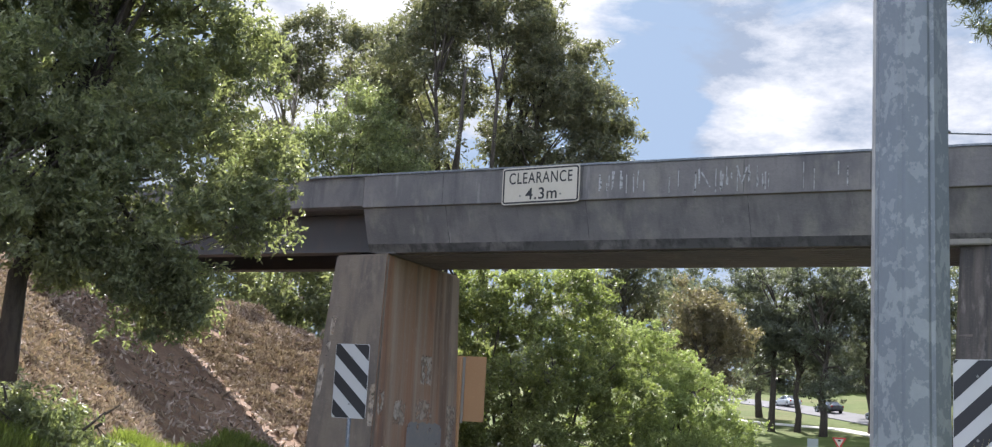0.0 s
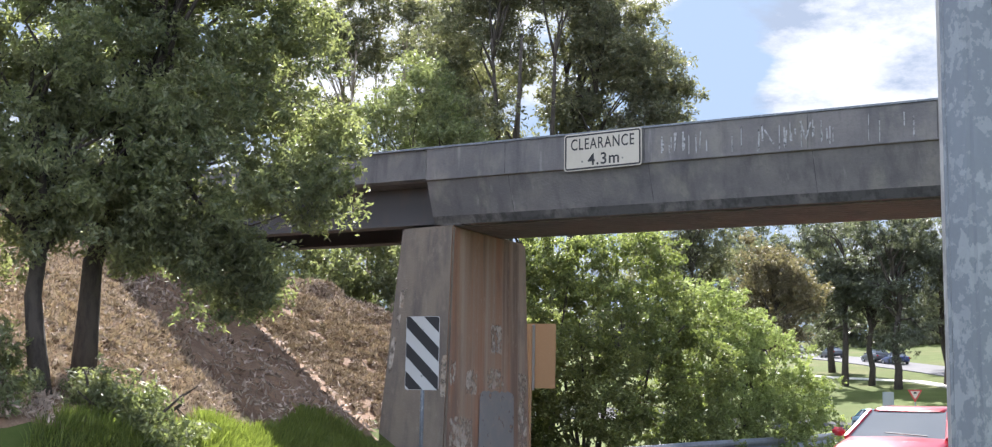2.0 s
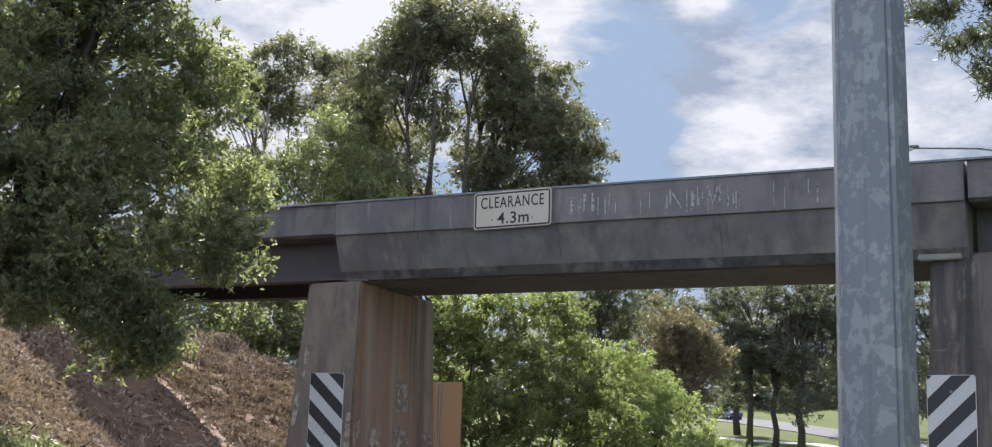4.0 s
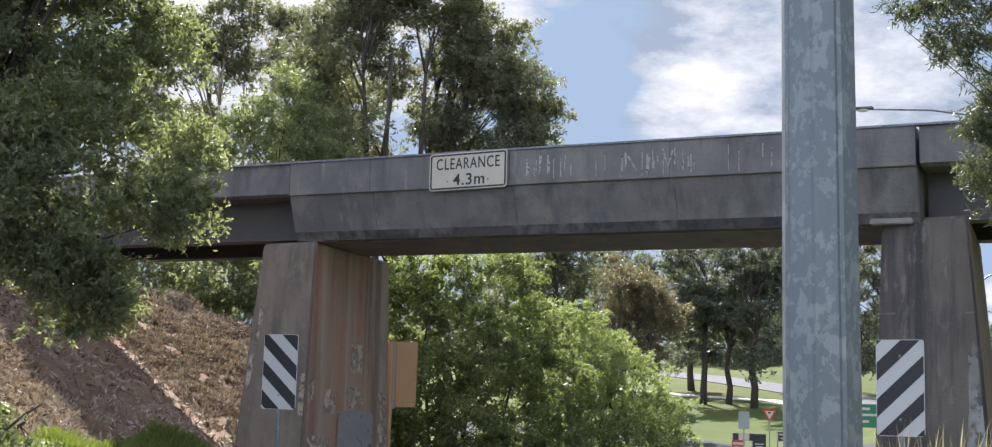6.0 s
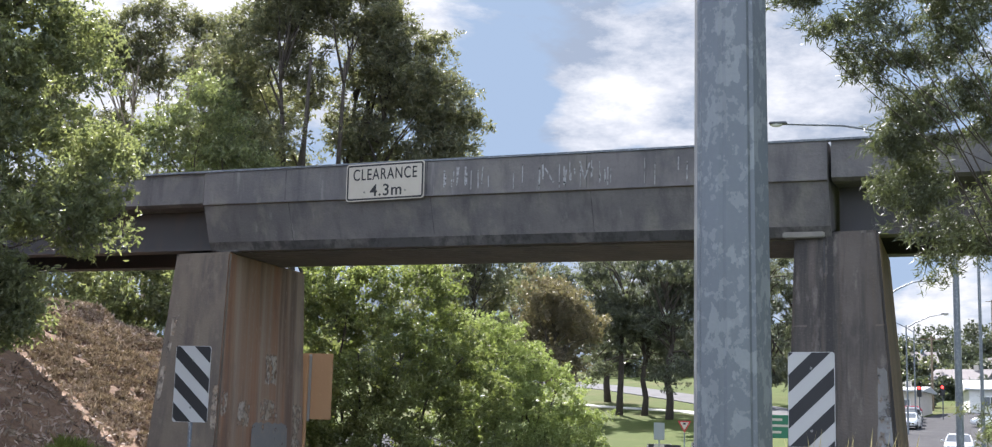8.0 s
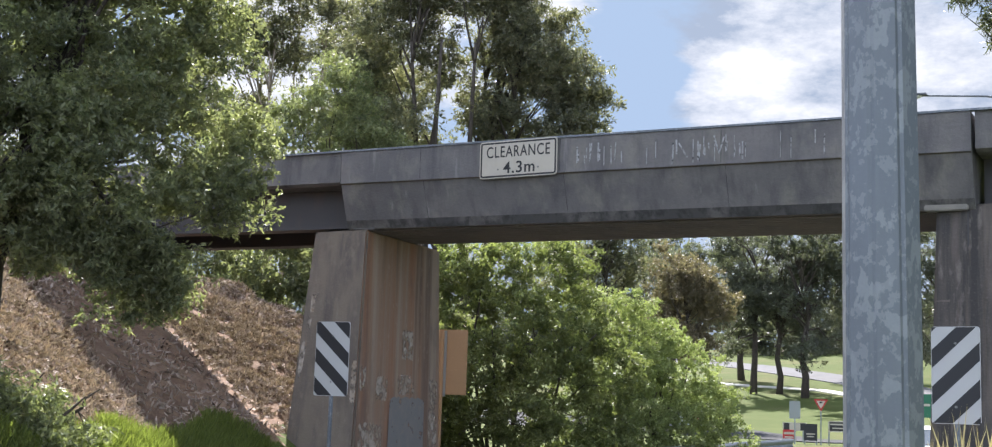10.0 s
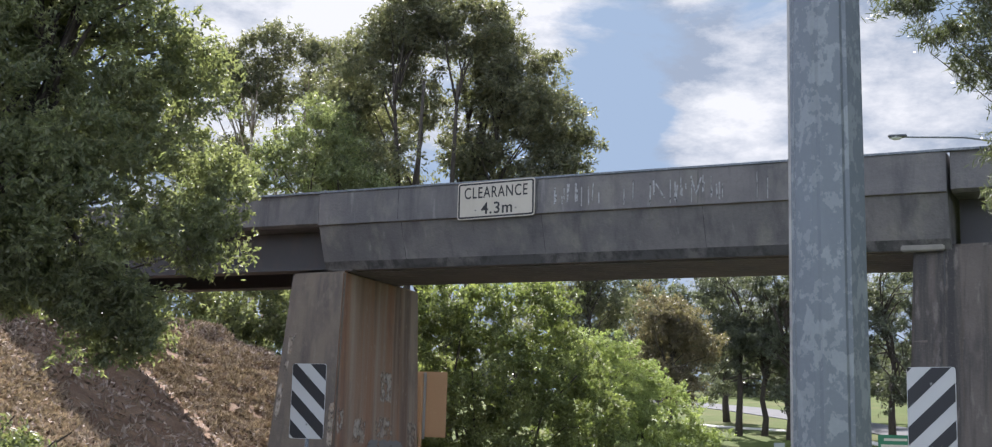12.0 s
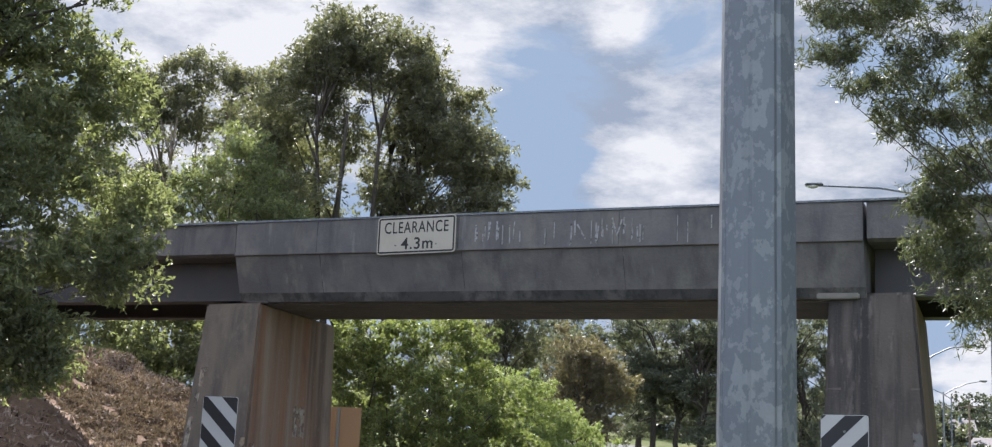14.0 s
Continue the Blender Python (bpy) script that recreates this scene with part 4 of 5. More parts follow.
def hazard_marker(x, y, z0, z1, w, falls_right, yaw, shift, band):
    h = z1 - z0
    top = thing("hazard_marker", pose(x, y, ground_height(x, y), 0, 0, yaw), "black and white diagonal striped hazard marker on a post", "hazard marker", "hazard markers at the piers")
    zc = (z0 + z1) / 2 - ground_height(x, y)
    bm = rounded_plate(w, h, 0.035, 0.006)
    bmesh.ops.translate(bm, verts=bm.verts, vec=(0, 0, zc))
    part("plate", bm, MARK_WHITE, top, "white reflective plate")
    sgn = 1 if falls_right else -1
    rect = [(-w / 2 + 0.006, -h / 2 + 0.006), (w / 2 - 0.006, -h / 2 + 0.006), (w / 2 - 0.006, h / 2 - 0.006), (-w / 2 + 0.006, h / 2 - 0.006)]
    slope = 0.95
    for k in range(-6, 7):
        c0 = shift + k * 2 * band
        poly = clip_poly(clip_poly(rect, lambda p: (p[1] + sgn * slope * p[0]) - c0), lambda p: c0 + band - (p[1] + sgn * slope * p[0]))
        if len(poly) < 3:
            continue
        bm = bmesh.new()
        f = bm.faces.new([bm.verts.new((px, -0.002, zc + pz)) for px, pz in poly])
        ex = bmesh.ops.extrude_face_region(bm, geom=[f])
        bmesh.ops.translate(bm, verts=[v for v in ex["geom"] if isinstance(v, bmesh.types.BMVert)], vec=(0, 0.003, 0))
        bmesh.ops.recalc_face_normals(bm, faces=bm.faces)
        part("stripe", bm, BLACK, top)
    bm = bmesh.new()
    tube(bm, [(0, 0.035, -0.2), (0, 0.035, zc + h / 2 - 0.1)], [0.03, 0.03], 10)
    part("post", bm, GALV, top, "galvanised round post", smooth=True)
    for dz in (-0.34, 0.34):
        bm = bmesh.new()
        bmesh.ops.create_cone(bm, cap_ends=True, segments=10, radius1=0.016, radius2=0.012, depth=0.012, matrix=pose(0, -0.005, zc + dz, 90))
        part("bolt", bm, SCREW, top)
    return top


hazard_marker(-1.17, -2.19, 1.575, 2.67, 0.555, True, 9.0, 0.125, 0.216)
hazard_marker(7.90, -3.42, 1.47, 2.51, 0.515, False, -4.0, 0.31, 0.197)


def sign_back():
    top = thing("sign_back", pose(-3.74, 5.26, ground_height(-3.36, 5.26), 0, 0, 14), "tan back of a road sign on a thin post", "sign")
    g = ground_height(-3.36, 5.26)
    part("board", boxed(-0.62, 0.52, 0.0, 0.03, 1.72 - g, 3.05 - g, bevel=0.008), TAN, top)
    part("channel", boxed(0.02, 0.08, -0.03, 0.0, 1.68 - g, 3.03 - g), GREY_BACK, top)
    part("post", piped([(0.0, -0.05, -0.3), (0.0, -0.05, 3.0 - g)], [0.035, 0.035], 10), TAN, top)


sign_back()


def verge_sign(name, x, y, z, w, h, mat, label, yaw=14.0, bars=(), posts=(0.0,), rim=None):
    g = ground_height(x, y)
    top = thing(name, pose(x, y, g, 0, 0, yaw), label, "sign")
    part("panel", boxed(-w / 2, w / 2, 0, 0.03, z - h / 2, z + h / 2, bevel=0.01), mat, top)
    if rim:
        bm = frame_ring(w, h, 0.03, 0.05, -0.004, 0.002)
        bmesh.ops.translate(bm, verts=bm.verts, vec=(0, 0, z))
        part("rim", bm, rim, top)
    for bx, bz, bw, bh, bmat in bars:
        part("bar", boxed(bx - bw / 2, bx + bw / 2, -0.006, 0.0, z + bz - bh / 2, z + bz + bh / 2), bmat, top)
    for px in posts:
        part("post", piped([(px, 0.06, -0.2), (px, 0.06, z + h / 2 - 0.05)], [0.04, 0.04], 8), GREY_BACK, top)
    return top


def give_way(x, y):
    top = thing("give_way_sign", pose(x, y, ground_height(x, y), 0, 0, 14), "red and white triangular give way sign on a post", "sign")
    for nm, s, yy, mat in (("plate", 0.46, 0.0, RED_PAINT), ("face", 0.30, -0.006, WHITE)):
        bm = bmesh.new()
        a = [(s * math.cos(radians(q)), s * math.sin(radians(q))) for q in (30, 150, 270)]
        f = bm.faces.new([bm.verts.new((px, yy, 2.35 + pz)) for px, pz in a])
        ex = bmesh.ops.extrude_face_region(bm, geom=[f])
        bmesh.ops.translate(bm, verts=[v for v in ex["geom"] if isinstance(v, bmesh.types.BMVert)], vec=(0, 0.02, 0))
        bmesh.ops.recalc_face_normals(bm, faces=bm.faces)
        part(nm, bm, mat, top)
    part("symbol", boxed(-0.08, 0.08, -0.012, -0.007, 2.36, 2.46), BLACK, top)
    part("post", piped([(0, 0.06, -0.2), (0, 0.06, 2.6)], [0.035, 0.035], 8), GREY_BACK, top)
    part("bracket", boxed(-0.2, 0.2, 0.02, 0.05, 2.40, 2.44), GREY_BACK, top)


give_way(-10.1, 58.0)
verge_sign("sign_back", -11.5, 57.6, 1.95, 0.62, 1.0, GREY_BACK, "grey metal back of a road sign")
verge_sign("chevron_sign", -13.2, 63.5, 0.95, 1.5, 0.5, WHITE, "black and white roundabout direction sign", bars=((-0.5, 0, 0.34, 0.44, BLACK), (0.5, 0, 0.34, 0.44, BLACK)), posts=(-0.5, 0.5))
verge_sign("advertising_board", -12.1, 58.5, 0.55, 0.7, 0.5, RED_PAINT, "small red and yellow roadside board", bars=((0, 0.05, 0.6, 0.14, WHITE), (0, -0.17, 0.5, 0.08, WHITE)), posts=(-0.3, 0.3))
verge_sign("advertising_board", -10.75, 58.2, 0.70, 0.75, 0.95, BLACK, "small black roadside advertising board", bars=((0, -0.1, 0.5, 0.07, WHITE), (0, -0.25, 0.4, 0.05, WHITE)), posts=(-0.33, 0.33), rim=None)
verge_sign("advertising_board", -9.3, 58.6, 1.05, 1.0, 0.62, BLACK, "black and white estate board on posts", bars=((0, 0.12, 0.8, 0.09, WHITE), (0, -0.1, 0.6, 0.07, WHITE)), posts=(-0.48, 0.48), rim=WHITE)
verge_sign("direction_sign", -4.3, 55.3, 2.35, 2.2, 1.25, GREEN_SIGN, "green road direction sign with white writing", bars=((-0.2, 0.38, 1.2, 0.13, WHITE), (-0.1, 0.05, 1.7, 0.13, WHITE), (-0.3, -0.3, 1.3, 0.13, WHITE)), posts=(-0.8, 0.8))


# ---------------------------------------------------------------- guard rail
def guard_rail(points, label):
    x0, y0 = points[0]
    top = thing("guard_rail", pose(x0, y0, 0), label, "guard rail")
    prof = [(0.0, 0.33), (0.045, 0.40), (0.045, 0.45), (0.0, 0.52), (0.045, 0.59), (0.045, 0.64), (0.0, 0.71)]
    bm = bmesh.new()
    pts = [Vector((px - x0, py - y0, 0)) for px, py in points]
    rows = []
    for i, p in enumerate(pts):
        d = (pts[min(i + 1, len(pts) - 1)] - pts[max(i - 1, 0)]).normalized()
        s = Vector((d.y, -d.x, 0))
        rows.append([bm.verts.new(p + s * o + Vector((0, 0, z))) for o, z in prof] + [bm.verts.new(p + s * (o - 0.012) + Vector((0, 0, z))) for o, z in prof[::-1]])
    for r, q in zip(rows, rows[1:]):
        k = len(r)
        for i in range(k):
            bm.faces.new((r[i], r[(i + 1) % k], q[(i + 1) % k], q[i]))
    for r in (rows[0], rows[-1]):
        bm.faces.new(r)
    bmesh.ops.recalc_face_normals(bm, faces=bm.faces)
    part("beam", bm, GALV, top, smooth=False)
    for a, b in zip(pts, pts[1:]):
        steps = max(1, int((b - a).length / 2.0))
        for k in range(steps):
            p = a.lerp(b, k / steps)
            part("post", boxed(p.x - 0.22, p.x - 0.10, p.y - 0.06, p.y + 0.06, -0.3, 0.68, bevel=0.006), TIMBER, top)
    return top


TIMBER = material("weathered_timber_post", (0.20, 0.15, 0.11), 0.9, grain=[(9.0, (0.12, 0.09, 0.07), 0.45, 0.65, 0.8, 0.2)], bump=0.4)
guard_rail([(0.3, 1.0), (0.0, 3.0), (-0.5, 6.0), (-0.9, 9.0), (-1.35, 13.0), (-1.9, 17.0), (-2.4, 20.0), (-2.75, 22.6)], "galvanised guard rail along the road edge")
guard_rail([(-3.0, 24.0), (-3.5, 28.0), (-3.9, 31.0)], "short galvanised guard rail on timber posts")


# ---------------------------------------------------------------- poles and lamps
def steel_pole(name, x, y, h, r0, r1, label, sides=8):
    g = ground_height(x, y)
    top = thing(name, pose(x, y, g), label, "pole" if name == "steel_pole" else "street lamp")
    bm = bmesh.new()
    tube(bm, [(0, 0, -0.2), (0, 0, h)], [r0, r1], sides)
    bmesh.ops.recalc_face_normals(bm, faces=bm.faces)
    if sides <= 8:
        bmesh.ops.bevel(bm, geom=[e for e in bm.edges if abs(e.verts[0].co.z - e.verts[1].co.z) > 1], offset=0.012, segments=2, affect="EDGES")
    part("shaft", bm, GALV, top)
    return top


near = steel_pole("steel_pole", 9.597, -14.46, 9.5, 0.124, 0.078, "octagonal galvanised steel street pole on the verge")
near.matrix_basis = pose(9.606, -14.457, 0.0, 0.1, -0.34, 0)
part("base_plate", boxed(-0.22, 0.22, -0.22, 0.22, -0.02, 0.02, bevel=0.004), GALV, near)
part("access_door", boxed(-0.05, 0.05, -0.128, -0.112, 0.35, 0.75, bevel=0.004), GALV, near)
LAMP_GREY = material("lamp_housing_grey", (0.10, 0.105, 0.11), 0.5, 0.3)
LENS = material("lamp_lens", (0.55, 0.56, 0.55), 0.15)


def street_lamp(x, y, h, arm_to, rise, label, r0=0.10):
    top = steel_pole("street_lamp", x, y, h, r0, r0 * 0.62, label, sides=12)
    a = Vector((0, 0, h - 0.25))
    e = Vector((arm_to[0], arm_to[1], h + rise))
    pts = [a, a.lerp(e, 0.3) + Vector((0, 0, 0.16)), a.lerp(e, 0.65) + Vector((0, 0, 0.20)), e]
    part("arm", piped(pts, [0.045, 0.04, 0.035, 0.03], 8), GALV, top)
    d = Vector((arm_to[0], arm_to[1], 0)).normalized()
    m = Matrix.Translation(e) @ Matrix.Rotation(math.atan2(d.y, d.x), 4, "Z")
    bm = bmesh.new()
    prism(bm, [(-0.15, 0.0), (-0.11, 0.09), (0.11, 0.09), (0.15, 0.0)], -0.05, 0.55)
    bmesh.ops.bevel(bm, geom=bm.edges[:], offset=0.03, segments=2, affect="EDGES")
    bmesh.ops.transform(bm, matrix=m, verts=bm.verts)
    head = part("lamp_head", bm, LAMP_GREY, top)
    bm = bmesh.new()
    bmesh.ops.create_uvsphere(bm, u_segments=14, v_segments=8, radius=1.0, matrix=m @ Matrix.Translation((0.30, 0, 0)) @ Matrix.Diagonal((0.2, 0.12, 0.09, 1)))
    part("lens", bm, LENS, head, "clear lamp bowl", smooth=True)
    return top


street_lamp(7.31, 26.6, 11.5, (-5.25, -0.85), 0.62, "tall galvanised street lamp beyond the bridge", 0.13)
street_lamp(2.2, 51.2, 9.2, (2.0, 0.2), 0.55, "galvanised street lamp beyond the bridge", 0.09)
steel_pole("steel_pole", 7.18, 41.6, 9.5, 0.09, 0.06, "grey steel pole beside the road", 12)
street_lamp(-1.6, 96.0, 9.0, (2.8, 0.4), 0.9, "slender street lamp along the far road", 0.09)
street_lamp(-2.6, 112.0, 9.0, (-2.6, 0.4), 0.9, "slender street lamp along the far road", 0.09)


# ---------------------------------------------------------------- cars
GLASS = material("dark_car_glass", (0.22, 0.24, 0.26), 0.06, 0.55, spec=0.9)
TYRE = material("tyre_rubber", (0.02, 0.02, 0.02), 0.85)
RIM = material("alloy_rim", (0.45, 0.46, 0.47), 0.35, 0.9)
TRIM = material("black_car_trim", (0.02, 0.02, 0.022), 0.6)
HEADLIGHT = material("headlight_glass", (0.7, 0.72, 0.74), 0.1)
TAIL = material("tail_light_red", (0.35, 0.01, 0.01), 0.25)
PLATE = material("number_plate_white", (0.7, 0.7, 0.66), 0.5)


def car_paint(name, colour):
    m = material(name, colour, 0.3, 0.2, spec=0.6)
    m.node_tree.nodes["Principled BSDF"].inputs["Coat Weight"].default_value = 0.8
    return m


def loft(sections, caps=True):
    bm = bmesh.new()
    rings = [[bm.verts.new(p) for p in s] for s in sections]
    k = len(rings[0])
    for a, b in zip(rings, rings[1:]):
        for i in range(k):
            bm.faces.new((a[i], a[(i + 1) % k], b[(i + 1) % k], b[i]))
    if caps:
        bm.faces.new(rings[0][::-1])
        bm.faces.new(rings[-1])
    bmesh.ops.recalc_face_normals(bm, faces=bm.faces)
    return bm


def ring(y, w, z0, z1, shoulder=0.10, tuck=0.06):
    """A body section across the car at y: half width w from z0 to z1."""
    pts = [(-w + tuck, z0), (-w, z0 + 0.14), (-w, z1 - shoulder * 1.6), (-w + 0.04, z1 - shoulder * 0.5), (-w + 0.14, z1), (0, z1 + 0.025)]
    return [(x, y, z) for x, z in pts] + [(-x, y, z) for x, z in pts[-2::-1]]


def make_car(name, paint, label, hatch=True, length=4.4, height=1.48, group=""):
    """A car facing +y, standing on z = 0."""
    top = thing(name, pose(0, 0, 0), label, "car", group)
    h = length / 2
    bonnet, belt = 0.93 * height / 1.48, 0.98 * height / 1.48
    secs = [ring(-h, 0.70, 0.42, 0.72), ring(-h + 0.06, 0.82, 0.30, 0.88), ring(-h + 0.35, 0.88, 0.24, belt), ring(-h + 1.0, 0.90, 0.20, belt), ring(0, 0.90, 0.18, belt), ring(h - 1.25, 0.90, 0.20, bonnet + 0.03),
            ring(h - 0.6, 0.88, 0.22, bonnet - 0.08), ring(h - 0.16, 0.82, 0.24, bonnet - 0.19), ring(h - 0.03, 0.72, 0.30, bonnet - 0.30), ring(h, 0.60, 0.38, bonnet - 0.40)]
    bm = loft(secs)
    body = part("body", bm, paint, top, smooth=True)
    # glass house
    ys = (-h + 0.22, -h + 0.75, h - 2.15, h - 1.25) if hatch else (-h + 0.75, -h + 1.45, h - 2.2, h - 1.3)

    glass = bmesh.new()
    lo = [glass.verts.new(p) for p in ((-0.80, ys[0], belt - 0.02), (0.80, ys[0], belt - 0.02), (0.80, ys[3], belt - 0.02), (-0.80, ys[3], belt - 0.02))]
    hi = [glass.verts.new(p) for p in ((-0.60, ys[1], height - 0.05), (0.60, ys[1], height - 0.05), (0.62, ys[2], height - 0.05), (-0.62, ys[2], height - 0.05))]
    for i in range(4):
        glass.faces.new((lo[i], lo[(i + 1) % 4], hi[(i + 1) % 4], hi[i]))
    glass.faces.new(hi)
    bmesh.ops.recalc_face_normals(glass, faces=glass.faces)
    part("window_glass", glass, GLASS, top, "dark tinted windows")
    roof = loft([[(-0.50, ys[1] - 0.10, height - 0.05), (0.50, ys[1] - 0.10, height - 0.05), (0.46, ys[1] - 0.08, height - 0.02), (-0.46, ys[1] - 0.08, height - 0.02)],
                 [(-0.66, ys[1] + 0.08, height - 0.07), (0.66, ys[1] + 0.08, height - 0.07), (0.52, ys[1] + 0.12, height), (-0.52, ys[1] + 0.12, height)],
                 [(-0.68, (ys[1] + ys[2]) / 2, height - 0.07), (0.68, (ys[1] + ys[2]) / 2, height - 0.07), (0.54, (ys[1] + ys[2]) / 2, height + 0.025), (-0.54, (ys[1] + ys[2]) / 2, height + 0.025)],
                 [(-0.66, ys[2] - 0.05, height - 0.07), (0.66, ys[2] - 0.05, height - 0.07), (0.52, ys[2] - 0.1, height), (-0.52, ys[2] - 0.1, height)],
                 [(-0.60, ys[2] + 0.08, height - 0.08), (0.60, ys[2] + 0.08, height - 0.08), (0.5, ys[2] + 0.05, height - 0.04), (-0.5, ys[2] + 0.05, height - 0.04)]])
    bmesh.ops.bevel(roof, geom=roof.edges[:], offset=0.02, segments=2, affect="EDGES")
    part("roof", roof, paint, top, smooth=True)
    for sx in (-1, 1):
        part("pillar", piped([(sx * 0.81, ys[3] + 0.02, belt - 0.03), (sx * 0.65, ys[2] + 0.04, height - 0.07)], [0.045, 0.04], 6), paint, top)
        part("pillar", piped([(sx * 0.81, ys[0] + 0.02, belt - 0.03), (sx * 0.62, ys[1], height - 0.07)], [0.06, 0.05], 6), paint, top)
        mid = (ys[0] + ys[3]) / 2 + 0.1
        part("pillar", piped([(sx * 0.815, mid, belt - 0.03), (sx * 0.645, mid, height - 0.07)], [0.045, 0.04], 6), TRIM, top)
        bm = boxed(-0.10, 0.10, -0.05, 0.07, -0.07, 0.07, bevel=0.035)
        bmesh.ops.translate(bm, verts=bm.verts, vec=(sx * 0.99, ys[3] - 0.18, belt + 0.06))
        part("mirror", bm, paint, top, smooth=True)
        bm = boxed(-0.16, 0.16, -0.06, 0.10, -0.06, 0.06, bevel=0.03)
        bmesh.ops.rotate(bm, verts=bm.verts, cent=(0, 0, 0), matrix=Matrix.Rotation(-sx * 0.45, 3, "Z"))
        bmesh.ops.translate(bm, verts=bm.verts, vec=(sx * 0.66, h - 0.16, bonnet - 0.27))
        part("headlight", bm, HEADLIGHT, top, "clear headlight")
        part("tail_light", boxed(sx * 0.74 - 0.10, sx * 0.74 + 0.10, -h - 0.005, -h + 0.20, 0.66, 0.84, bevel=0.02), TAIL, top, "red tail light")
        part("door_handle", boxed(sx * 0.905 - 0.012, sx * 0.905 + 0.012, mid - 0.42, mid - 0.22, belt - 0.20, belt - 0.165, bevel=0.008), TRIM, top)
        for wy in (-h + 0.82, h - 0.86):
            bm = bmesh.new()
            bmesh.ops.create_cone(bm, cap_ends=True, segments=22, radius1=0.32, radius2=0.32, depth=0.2, matrix=pose(sx * 0.81, wy, 0.32, 0, 90, 0))
            wheel = part("wheel", bm, TYRE, top, "black rubber tyre")
            bm = bmesh.new()
            bmesh.ops.create_cone(bm, cap_ends=True, segments=14, radius1=0.21, radius2=0.16, depth=0.04, matrix=pose(sx * 0.915, wy, 0.32, 0, 90 * sx, 0))
            part("rim", bm, RIM, wheel, "alloy rim")
    part("grille", boxed(-0.42, 0.42, h - 0.06, h + 0.01, 0.40, 0.54, bevel=0.015), TRIM, top, "black grille")
    part("number_plate", boxed(-0.19, 0.19, h + 0.0, h + 0.02, 0.33, 0.43), PLATE, top)
    part("wiper", piped([(-0.5, ys[3] + 0.03, belt + 0.02), (0.2, ys[3] - 0.04, belt + 0.06)], [0.012, 0.01], 5), TRIM, top)
    return top


RED_CAR = make_car("red_car", car_paint("red_car_paint", (0.45, 0.02, 0.035)), "red hatchback driving under the bridge", True, 4.3, 1.42)
BLUE_CAR = make_car("blue_car", car_paint("blue_car_paint", (0.05, 0.16, 0.24)), "metallic teal-blue sedan at the roundabout", False, 4.6, 1.44)
WHITE_CAR = make_car("white_car", car_paint("white_car_paint", (0.72, 0.74, 0.75)), "white car driving under the bridge", True, 4.4, 1.34)
HATCH = make_car("white_hatchback", car_paint("white_hatch_paint", (0.70, 0.70, 0.70)), "white hatchback turning at the roundabout", True, 4.0, 1.5)
DARK_CAR = make_car("dark_car", car_paint("dark_car_paint", (0.03, 0.03, 0.045)), "dark sedan on the park road", False, 4.7, 1.45)
DARK_SUV = make_car("dark_wagon", car_paint("charcoal_car_paint", (0.05, 0.05, 0.06)), "charcoal wagon on the park road", True, 4.7, 1.6)
NAVY_CAR = make_car("navy_car", car_paint("navy_car_paint", (0.02, 0.035, 0.14)), "navy blue car on the park road", False, 4.6, 1.45)
SILVER_CAR = make_car("silver_car", car_paint("silver_car_paint", (0.45, 0.46, 0.48)), "silver car on the park road", False, 4.6, 1.45)
STREET_CAR = make_car("white_sedan", car_paint("white_sedan_paint", (0.74, 0.74, 0.74)), "white sedan coming down the far street", False, 4.6, 1.45)


def park_car(src, x, y, yaw, label):
    c = copy_thing(src, pose(x, y, ground_height(x, y) + 0.04, 0, 0, yaw))
    return tagged(c, label, "car", "cars parked along the far street")


park_car(STREET_CAR, -2.6, 106.0, 180, "white sedan parked along the far street")
park_car(DARK_SUV, -3.2, 112.5, 180, "dark wagon parked along the far street")
park_car(SILVER_CAR, -3.7, 119.0, 180, "silver car parked along the far street")
park_car(RED_CAR, -4.3, 125.5, 180, "red hatchback parked along the far street")
park_car(STREET_CAR, 4.5, 112.0, 90, "white sedan waiting at a side entrance")


# ---------------------------------------------------------------- houses and hill beyond
BRICK_WALL = material("cream_render", (0.55, 0.50, 0.44), 0.9, grain=[(2.0, (0.45, 0.40, 0.35), 0.45, 0.65, 0.6, 1.0)])
WEATHERBOARD = material("blue_grey_weatherboard", (0.16, 0.24, 0.32), 0.8, grain=[(3.0, (0.12, 0.18, 0.25), 0.45, 0.65, 0.7, 1.0)])
WHITE_WALL = material("white_weatherboard", (0.68, 0.68, 0.66), 0.8, grain=[(3.0, (0.55, 0.55, 0.53), 0.5, 0.7, 0.6, 1.0)])
ROOF_TILE = material("grey_roof_tiles", (0.13, 0.12, 0.125), 0.85, grain=[(5.0, (0.20, 0.17, 0.16), 0.45, 0.65, 0.8, 1.0)], bump=0.4)
ROOF_IRON = material("pale_iron_roof", (0.40, 0.41, 0.42), 0.75, 0.0, grain=[(2.0, (0.3, 0.3, 0.3), 0.5, 0.7, 0.6, 1.0)])
PANE = material("window_pane", (0.04, 0.05, 0.06), 0.08, spec=0.9)
FRAME_WHITE = material("white_window_frame", (0.7, 0.7, 0.68), 0.5)


